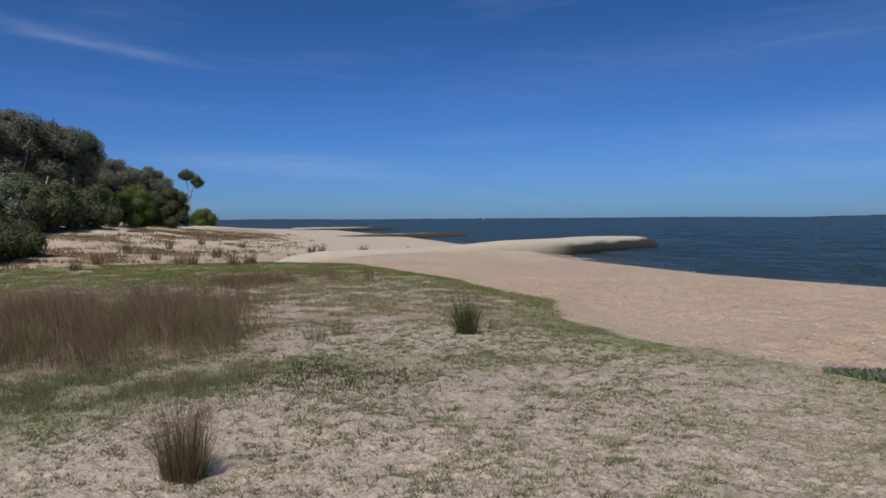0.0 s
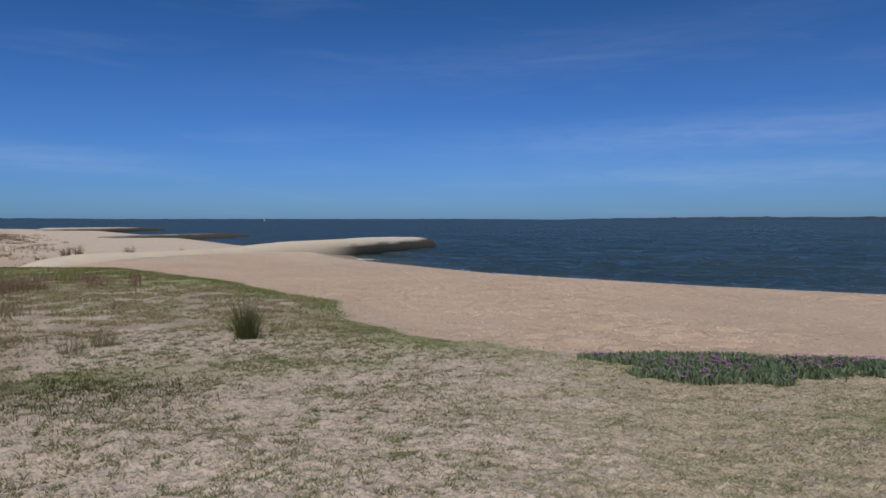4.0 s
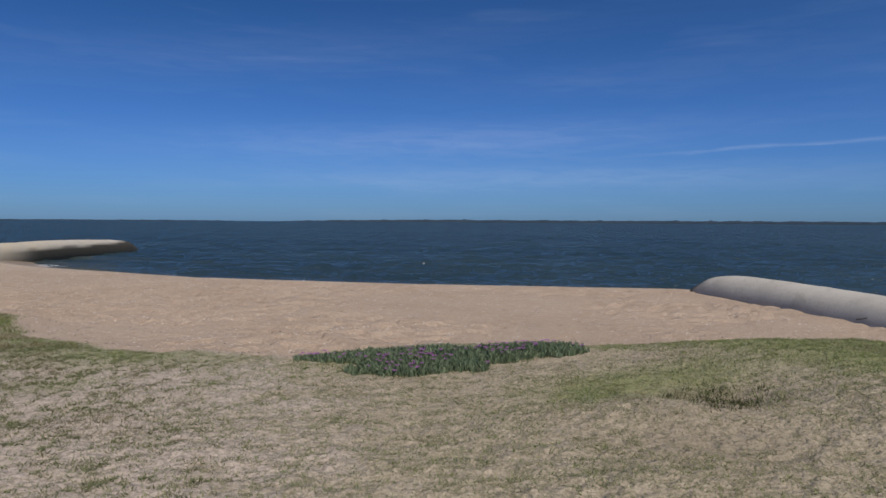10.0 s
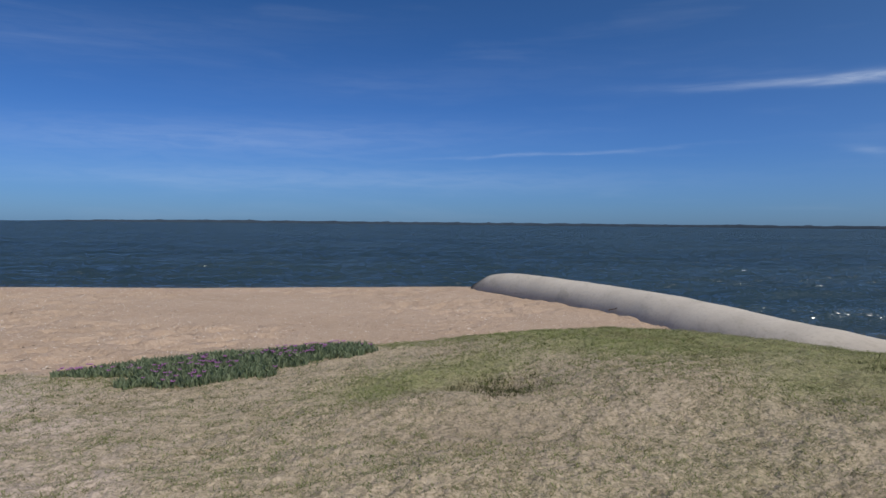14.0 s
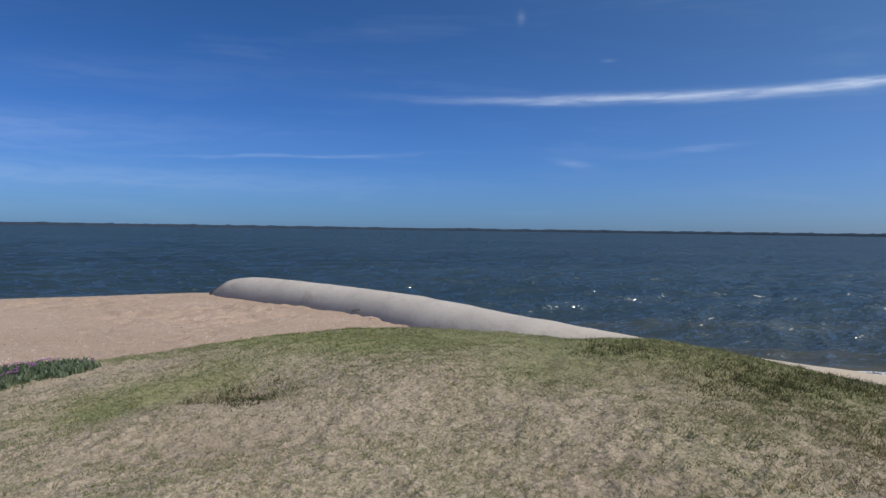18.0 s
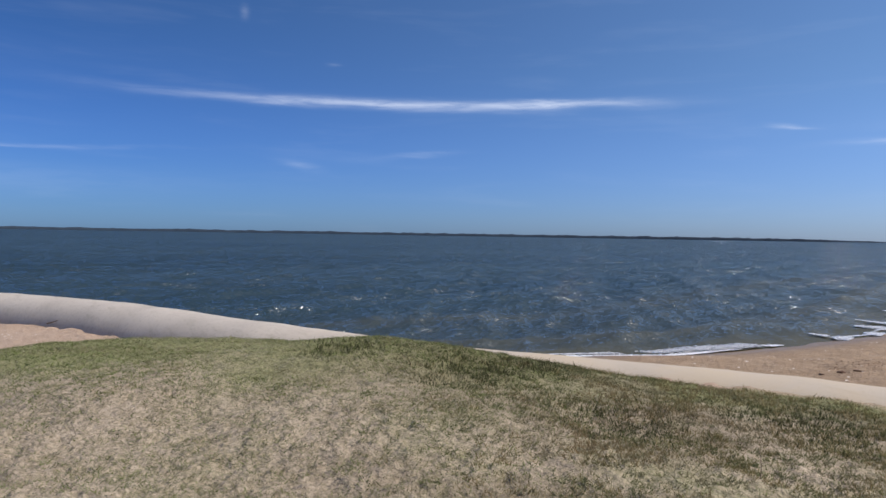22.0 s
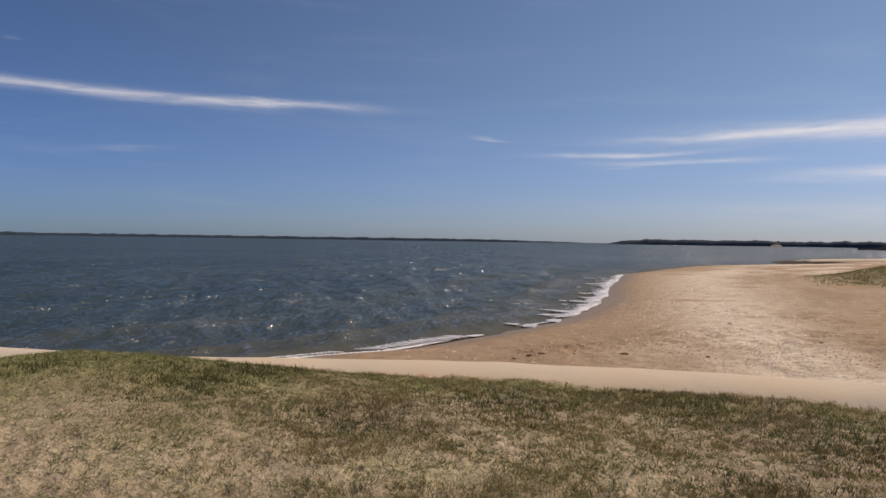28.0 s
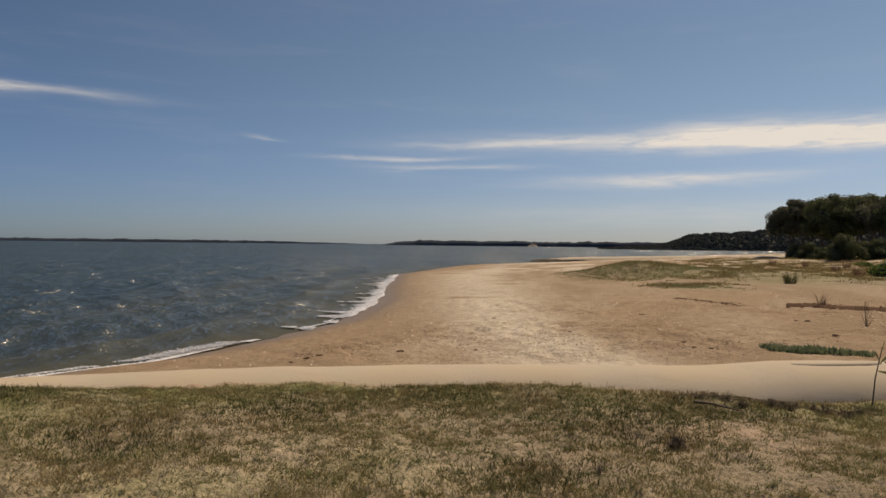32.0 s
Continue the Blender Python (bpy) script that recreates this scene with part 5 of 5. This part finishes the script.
# ---- shore break ----
def froth(name, spots, label):
    """Foam: many low uneven lumps."""
    bv = np.array([(1, 0, 0), (-1, 0, 0), (0, 1, 0), (0, -1, 0), (0, 0, 1), (0, 0, -1)], float)
    bf = np.array([(0, 2, 4), (2, 1, 4), (1, 3, 4), (3, 0, 4), (2, 0, 5), (1, 2, 5), (3, 1, 5), (0, 3, 5)])
    n = len(spots)
    sp = np.array(spots)
    jit = rng.uniform(0.7, 1.3, (n, len(bv), 1))
    turn = rng.uniform(0, 6.28, n)
    c, s = np.cos(turn)[:, None], np.sin(turn)[:, None]
    v = bv[None] * jit
    long = rng.uniform(1.0, 2.2, n)[:, None]
    x = (v[..., 0] * long * c - v[..., 1] * s) * sp[:, 3:4] + sp[:, 0:1]
    y = (v[..., 0] * long * s + v[..., 1] * c) * sp[:, 3:4] + sp[:, 1:2]
    z = v[..., 2] * sp[:, 3:4] * 0.12 + sp[:, 2:3]
    f = (bf[None] + (np.arange(n) * len(bv))[:, None, None]).reshape(-1, 3)
    return tagged(new(name, mesh_arrays(name, np.stack([x, y, z], -1).reshape(-1, 3), f, [FOAM], None, False)), label, "sea foam", kind="stuff")


spots = []


def foam_along(u, s, z, size):
    """Foam lumps on the right-hand beach: u along the shore, s inland of the waterline."""
    v = np.interp(u, *SHORE_R) - s / 0.8
    spots.append(np.stack([0.85 * u - 0.53 * v, 0.53 * u + 0.85 * v, z, size * (1 + u / 60)], 1))


n = 26000  # the swash line
u = 15 + 50 * rng.uniform(0, 1, n) ** 1.2
lift = fbm(u / 3.0, u * 0, 301, 3)
u, lift = u[lift > 0.3], lift[lift > 0.3]
foam_along(u, 0.15 + (lift - 0.5) * 0.9 - np.abs(rng.normal(0, 1, len(u))) * (0.10 + 0.16 * smooth(21, 30, u)), np.full(len(u), 0.03), rng.uniform(0.014, 0.032, len(u)))
u = rng.normal(20.5, 2.4, 6500)  # the wave that tips over
lift = fbm(u / 1.2, u * 0 + 7.7, 303, 3)
keep = (lift > 0.38) & (u > 16.5)
u, lift = u[keep], lift[keep]
hump = np.exp(-((u - 20.0) / 2.6) ** 2)
foam_along(u, -0.35 + (lift - 0.5) * 0.5 + rng.normal(0, 1, len(u)) * (0.13 * hump + 0.02), 0.03 + 0.05 * hump * rng.uniform(0, 1, len(u)) ** 0.7, rng.uniform(0.012, 0.030, len(u)))
for i in range(17):  # crests that run in slantwise, one behind the other
    u0 = 24 + 36 * ((i + rng.uniform(0.0, 0.9)) / 17) ** 1.1
    v0 = float(np.interp(u0, *SHORE_R))
    x0, y0 = 0.85 * u0 - 0.53 * v0, 0.53 * u0 + 0.85 * v0
    reach, wobble, bow = rng.uniform(0.4, 1.9) * (1 + u0 / 90), rng.uniform(0, 9), rng.uniform(-0.4, 0.9)
    q = np.concatenate([rng.uniform(-0.08, 1, 1000), rng.uniform(-0.05, 0.45, 700)])
    q = q[fbm(q * 3.0 + wobble, q * 0 + i * 3.3, 307, 3) > 0.30 + 0.28 * q]
    side = bow * q * q + 0.12 * np.sin(4.0 * q + wobble) + rng.normal(0, 1, len(q)) * 0.22 * np.maximum(0.15, 1.0 - q)
    spots.append(np.stack([x0 - 0.30 * reach * q + 0.9 * side, y0 + 0.95 * reach * q + 0.3 * side, 0.028 + 0.015 * rng.uniform(0, 1, len(q)) * (1.1 - q),
                           rng.uniform(0.014, 0.030, len(q)) * (1 + u0 / 60)], 1))
froth("shore_foam", np.concatenate(spots), "white foam of small waves breaking on the sand")
spots = []
for _ in range(900):
    u = rng.normal(-23.8, 0.8)
    s = (-0.2, -1.0, -1.9)[int(rng.integers(3))] + 0.25 * math.sin(2.2 * u) + rng.normal(0, 0.05)
    v = float(np.interp(u, *SHORE_L)) - s
    spots.append((0.85 * u - 0.53 * v, 0.53 * u + 0.85 * v, 0.05, rng.uniform(0.015, 0.045)))
for _ in range(60):
    u = rng.uniform(-20, 12)
    if fbm(np.array([u / 1.5]), np.array([2.2]), 305, 3)[0] < 0.55:
        continue
    v = float(np.interp(u, *SHORE_L)) + rng.uniform(0.0, 0.5)
    spots.append((0.85 * u - 0.53 * v, 0.53 * u + 0.85 * v, 0.03, rng.uniform(0.02, 0.05)))
froth("groyne_foam", spots, "thin white foam where waves meet the beach")


# ---- shells and wrack on the sand ----
def litter_on(name, n, picks, mat, size, label, category, flat_k=0.35):
    """Small tilted chips on the sand, at plan points from picks()."""
    x, y = picks(n)
    n = len(x)
    z = height(x, y)
    a = rng.uniform(0, 6.28, n)
    s = size * rng.uniform(0.5, 1.5, n)
    e = rng.uniform(0.35, 0.8, n)
    c, q = np.cos(a), np.sin(a)
    up = s * flat_k
    pts = []
    for px, py, pz in ((-1, 0, 0), (0, -1, 0), (1, 0, 0), (0, 1, 0), (0.1, 0.1, 1)):
        pts.append(np.stack([x + s * (px * c - py * e * q), y + s * (px * q + py * e * c), z - 0.002 + pz * up], 1))
    v = np.stack(pts, 1).reshape(-1, 3)
    o = 5 * np.arange(n)[:, None]
    f = np.concatenate([o + [0, 1, 4], o + [1, 2, 4], o + [2, 3, 4], o + [3, 0, 4]], 0)
    return tagged(new(name, mesh_arrays(name, v, f, [mat], None, False)), label, category, kind="stuff")


def on_left_beach(n):
    x, y = polar_scatter(n, 9, 45, -78, 4)
    ok = (dune_mask(x, y) < -0.3) & (inland(x, y) > 1.0) & (uv_of(x, y)[0] < 9.5)
    return x[ok], y[ok]


def on_right_beach(n):
    x, y = polar_scatter(n, 11, 60, 48, 110)
    u, v = uv_of(x, y)
    ok = (inland(x, y) > 0.8) & (u > np.interp(v, *TUBE_U) + 1.2) & (fbm(x / 4, y / 2.2, 311, 4) > 0.47)
    return x[ok], y[ok]


def on_wrack_line(n):
    x, y = polar_scatter(n, 9, 20, -76, -12)
    d = dune_mask(x, y)
    ok = (d < 0.2) & (d > -1.3) & (rng.uniform(0, 1, n) < np.exp(-np.abs(d + 0.25) * 2.2)) & (fbm(x * 0.8, y * 0.8, 315, 2) > 0.45)
    return x[ok], y[ok]


litter_on("beach_shells", 26000, on_left_beach, SHELL, 0.018, "small broken white shells strewn on the sand", "shells")
litter_on("beach_wrack", 1500, on_left_beach, SAND_BIT, 0.024, "dark bits of dry seaweed on the sand", "seaweed", 0.5)
def on_dune(n):
    x, y = polar_scatter(n, 3, 12, -109, 30)
    ok = (dune_mask(x, y) > 0.1) & (fbm(x * 1.3, y * 1.3, 317, 3) > 0.42)
    return x[ok], y[ok]


litter_on("dry_scraps", 30000, on_dune, SCRAP, 0.011, "tiny dark dry plant scraps on the sandy turf", "plant litter", 0.6)
litter_on("wrack_line", 5200, on_wrack_line, SAND_BIT, 0.026, "dark dry wrack along the foot of the dune", "seaweed", 0.4)
litter_on("drift_wrack", 15000, on_right_beach, SAND_BIT, 0.017, "scattered dark seaweed and twigs on the sand", "seaweed", 0.45)
litter_on("pale_shells", 4000, on_right_beach, SHELL, 0.03, "pale broken shells on the sand", "shells")


# ---- single small things ----
def stick(name, heading, d, points, r0, r1, mat, label, category, drop=0.0, z=None, more=()):
    x, y = at(heading, d)
    root = empty(name, x, y, ground_z(x, y) - drop if z is None else z, -heading)
    part_arrays("stem", *limb(points, r0, r1, 6), mat, root)
    for p in more:
        part_arrays("side_shoot", *limb(p, r1 * 0.9, r1 * 0.4, 5), mat, root)
    return tagged(root, label, category)


stick("driftwood_stick", -72.6, 5.9, [(-0.09, 0.02, 0.01), (0, 0, 0.025), (0.09, 0.03, 0.015)], 0.009, 0.005, DRIFT, "short dark driftwood stick on pale sand", "driftwood",
      more=([(-0.1, -0.18, 0.01), (-0.02, -0.22, 0.03), (0.05, -0.2, 0.01)],))
stick("driftwood_stick", -50.5, 7.4, [(-0.05, 0, 0.01), (0, 0.01, 0.035), (0.06, 0, 0.01)], 0.011, 0.006, DRIFT, "curled dark bark scrap on the turf", "driftwood")
stick("driftwood_stick", -50.8, 6.0, [(-0.07, 0, 0.01), (0, 0.01, 0.02), (0.07, 0.02, 0.012)], 0.007, 0.005, DRIFT, "thin dark twig on the short grass", "driftwood")


def along(points, n, wide):
    def picks(_):
        t = rng.uniform(0, len(points) - 1, n)
        k = np.arange(len(points))
        h, d = np.interp(t, k, [p[0] for p in points]), np.interp(t, k, [p[1] for p in points])
        d = d + rng.normal(0, wide, n) * (0.4 + 0.9 * fbm(t * 2.3, t * 0, 321, 2))
        return d * np.sin(np.radians(h)), d * np.cos(np.radians(h))
    return picks


litter_on("wrack_bank", 2600, along([(100.4, 29.8), (102.2, 30.4), (103.0, 29.9), (104.5, 29.6), (106.6, 29.4)], 1100, 0.40), WRACK, 0.075, "reddish brown bank of dried seaweed on the sand", "seaweed", 0.9)
litter_on("wrack_streak", 700, along([(92.3, 33.4), (94.5, 32.2), (96.0, 30.4), (97.6, 29.4)], 260, 0.3), WRACK, 0.05, "thin brown streak of dried seaweed on the sand", "seaweed", 0.7)
litter_on("wrack_band", 1500, along([(62, 16.5), (68, 17.5), (76, 18), (84, 17.0), (92, 17.5), (99, 18.0), (104, 20.0)], 1100, 0.9), WRACK, 0.022, "scattered brown seaweed scraps across the beach", "seaweed", 0.6)


def seaweed_clump(heading, d, w):
    """A dry lump of weed: a low ragged mound."""
    x, y = at(heading, d)
    bm = bmesh.new()
    bmesh.ops.create_icosphere(bm, subdivisions=2, radius=1.0)
    for q in bm.verts:
        k = 0.3 + 1.3 * float(fbm(np.array([q.co.x * 2.6 + heading]), np.array([q.co.y * 2.6 + q.co.z]), 325, 3)[0])
        q.co = Vector((q.co.x * w * k, q.co.y * w * 0.6 * k, max(q.co.z, -0.2) * w * 0.28 * k))
    ob = part("seaweed_clump", bm, WRACK)
    ob.matrix_basis = pose(x, y, ground_z(x, y), 0, 0, heading * 7)
    return tagged(ob, "dark lump of dried seaweed on the sand", "seaweed", "seaweed lumps on the beach")


for h, d, w in ((92.7, 18.2, 0.15), (93.2, 18.1, 0.11), (93.9, 17.0, 0.07), (95.2, 17.2, 0.08), (99.1, 18.0, 0.06), (101.8, 24.3, 0.16), (101.0, 24.5, 0.10), (103.6, 20.6, 0.13),
                (62.5, 15.6, 0.13), (63.5, 15.7, 0.10), (61.2, 15.2, 0.08), (70.1, 15.9, 0.11), (84.2, 19.4, 0.07), (76.5, 16.2, 0.08), (73.2, 18.8, 0.10), (66.0, 16.0, 0.08), (78.0, 24.0, 0.12), (90.0, 25.5, 0.13)):
    seaweed_clump(h, d, w)

for h, d, tall in ((57.3, 5.35, 0.2), (69.4, 5.0, 0.16), (61.6, 5.1, 0.12), (52, 6.3, 0.14)):
    stick("dry_stalk", h, d, [(0, 0, -0.02), (0.005, 0, tall * 0.5), (-0.01, 0.005, tall)], 0.0035, 0.002, DRIFT, "thin dark dry weed stalk in the grass", "weed",
          more=([(0.003, 0, tall * 0.55), (0.05, 0.01, tall * 0.62)], [(0.003, 0, tall * 0.6), (-0.05, 0.0, tall * 0.66)]))


def wiry_bush(name, heading, d, tall, radius, n, label):
    x, y = at(heading, d)
    root = empty(name, x, y, ground_z(x, y) - 0.01)
    twigs = []
    for _ in range(n):
        a, e = rng.uniform(0, 6.28), rng.uniform(0.15, 1.4)
        tip = (radius * math.cos(a) * math.cos(e), radius * math.sin(a) * math.cos(e), tall * math.sin(e))
        twigs.append(limb(bent((0.1 * tip[0], 0.1 * tip[1], 0), tip, radius * 0.09, 4), 0.004, 0.002, 3))
    part_arrays("twig_mass", *join(twigs), DRIFT, root)
    return tagged(root, label, "dead bush")


wiry_bush("dead_bush", 92.7, 6.75, 0.13, 0.13, 150, "small grey dead bush with wiry twigs on the turf")
wiry_bush("dead_bush", 86.7, 5.6, 0.10, 0.09, 30, "thin dead weed clump in short grass")
wiry_bush("dead_bush", 17.6, 11.0, 0.15, 0.14, 40, "little dry twigs at the crest of the dune")


# Fabric flap over the filling port, and the fold at the sand's edge, on the near tube.
near_tube = bpy.data.objects["groyne"]
c = curve_through([(10.55, -2.0, 1.372), (10.72, -2.6, 1.395), (10.86, -3.2, 1.408)], 0.1)
bm = bmesh.new()
top = []
for i, p in enumerate(c):
    w = 0.17 * math.sin(math.pi * (i + 0.6) / (len(c) + 0.2)) ** 0.6
    row = []
    for q in (-1.0, -0.5, 0.0, 0.5, 1.0):
        row.append((bm.verts.new((p[0] + q * w * 0.99, p[1] - q * w * 0.1, p[2] + 0.022 - 0.02 * q * q)), bm.verts.new((p[0] + q * w * 0.99, p[1] - q * w * 0.1, p[2] - 0.03 - 0.02 * q * q))))
    top.append(row)
for a, b in zip(top, top[1:]):
    for i in range(4):
        bm.faces.new((a[i][0], a[i + 1][0], b[i + 1][0], b[i][0]))
    bm.faces.new((a[0][0], b[0][0], b[0][1], a[0][1]))
    bm.faces.new((a[4][1], b[4][1], b[4][0], a[4][0]))
flap = part("port_flap", bm, TUBE, near_tube, "fabric flap stitched over the filling port")
flap.data.attributes.new("sandy", "FLOAT", "POINT").data.foreach_set("value", np.full(len(flap.data.vertices), 0.85, np.float32))
lip = [(p[0] - 0.175 * math.sin(math.pi * (i + 0.6) / (len(c) + 0.2)) ** 0.6, p[1] + 0.03, p[2] - 0.012) for i, p in enumerate(c)]
part_arrays("flap_seam", *limb(lip, 0.009, 0.007, 5), DRIFT, near_tube, "dark weathered seam of the flap")
part_arrays("torn_fold", *limb([(0.60, 18.32, 0.80), (0.72, 18.2, 0.84), (0.80, 18.12, 0.88)], 0.02, 0.008, 6), DRIFT, near_tube, "dark crease where the fabric is torn")


def reed(name, heading, d, tall, leaves, label, lean=0.1):
    """A single reed: stem and long pointed leaves."""
    x, y = at(heading, d)
    root = empty(name, x, y, ground_z(x, y) - 0.03, -heading)
    part_arrays("stem", *limb([(0, 0, 0), (lean * 0.3, 0, tall * 0.5), (lean, 0, tall)], 0.012, 0.005, 6), DRIFT, root)
    for h, out, up in leaves:
        b0 = Vector((lean * h, 0, tall * h))
        bm = bmesh.new()
        pts = []
        for t in (0.0, 0.25, 0.55, 0.8, 1.0):
            w = 0.028 * math.sin(math.pi * (0.12 + 0.86 * t))
            c0 = b0 + Vector((out * t, 0.02 * t, up * t - 0.06 * t * t))
            pts.append([bm.verts.new(c0 + Vector((0, q * w, abs(q) * 0.008 + 0.6 * q * w))) for q in (-1, 0, 1)])
        for a, b in zip(pts, pts[1:]):
            for i in range(2):
                bm.faces.new((a[i], a[i + 1], b[i + 1], b[i]))
        bmesh.ops.solidify(bm, geom=bm.faces[:], thickness=0.002)
        part("leaf", bm, RUSH_G, root)
    return tagged(root, label, "reed")


reed("reed", 105.9, 10.1, 0.78, ((0.72, 0.22, 0.28), (0.74, -0.06, 0.2), (0.6, 0.34, -0.04), (0.86, 0.04, 0.25)), "tall dry reed with long pointed leaves at the tube")
reed("reed", 107.3, 10.0, 0.6, ((0.7, -0.2, 0.25), (0.8, 0.15, 0.2)), "dry reed beside the grey tube")
wiry_bush("dry_shrub", 105.5, 23.0, 0.75, 0.22, 26, "sparse dry upright shrub on the sand")
wiry_bush("dry_shrub", 107.0, 22.0, 0.95, 0.35, 40, "sparse dry upright shrub on the sand")
rush_tuft("rush_tuft", *at(102.7, 30.0), 0.75, 0.2, 60, "pinkish dry rush tuft beside the driftwood", (RUSH_B, RUSH_B), 0.016)
rush_tuft("rush_tuft", *at(100.6, 46.0), 0.9, 0.6, 120, "dark leaning rush tuft on the sand flat", (WEED, WEED), 0.03)
for h, d, tall in ((103.5, 62, 0.9), (105.0, 55, 0.9), (104.2, 70, 1.0), (101.6, 74, 0.9), (99.4, 80, 0.9), (106.2, 66, 1.0), (98.5, 66, 0.7)):
    rush_tuft("rush_tuft", *at(h, d), tall, 0.5, 90, "dry rush tuft on the back dune", (RUSH_B, RUSH_B), 0.03)

stick("driftwood_branch", 95.6, 8.7, [(-0.24, 0.06, 0.05), (-0.1, 0.03, 0.06), (0.08, 0.0, 0.04), (0.28, -0.06, 0.02)], 0.02, 0.009, DRIFT, "dark dead branch lying on the sandy turf", "driftwood",
      more=([(0.05, 0.0, 0.04), (0.12, 0.05, 0.09), (0.2, 0.06, 0.1)],))
for h, d, tall, r in ((97.4, 9.0, 0.11, 0.13), (99.4, 9.2, 0.12, 0.14), (100.6, 9.3, 0.13, 0.16), (103.0, 9.5, 0.13, 0.18), (104.4, 9.4, 0.11, 0.14)):
    wiry_bush("flotsam", h, d, tall, r, 60, "tangle of dark twigs washed against the tube")
rush_tuft("grass_tuft", *at(105.4, 9.1), 0.16, 0.4, 260, "dark green grass tuft at the tube's foot", (GRASS_A, GRASS_A), 0.006)

# Flotsam caught along the tube's foot.
for i in range(26):
    h = 93.5 + 13 * (i + rng.uniform(0, 1)) / 26
    d = 9.3 + (h - 93.5) * 0.045 + rng.uniform(-0.22, 0.08)
    if i % 2:
        wiry_bush("flotsam", h, d, rng.uniform(0.05, 0.11), rng.uniform(0.08, 0.18), 34, "tangle of dark twigs washed against the tube")
    else:
        w, a = rng.uniform(0.08, 0.24), rng.uniform(-0.6, 0.6)
        stick("flotsam", h, d, [(-w, -w * a, 0.01), (-w * 0.2, -w * a * 0.3, rng.uniform(0.02, 0.05)), (w, w * a, 0.012)], 0.010, 0.005, DRIFT,
              "dark twig washed against the tube's foot", "driftwood")
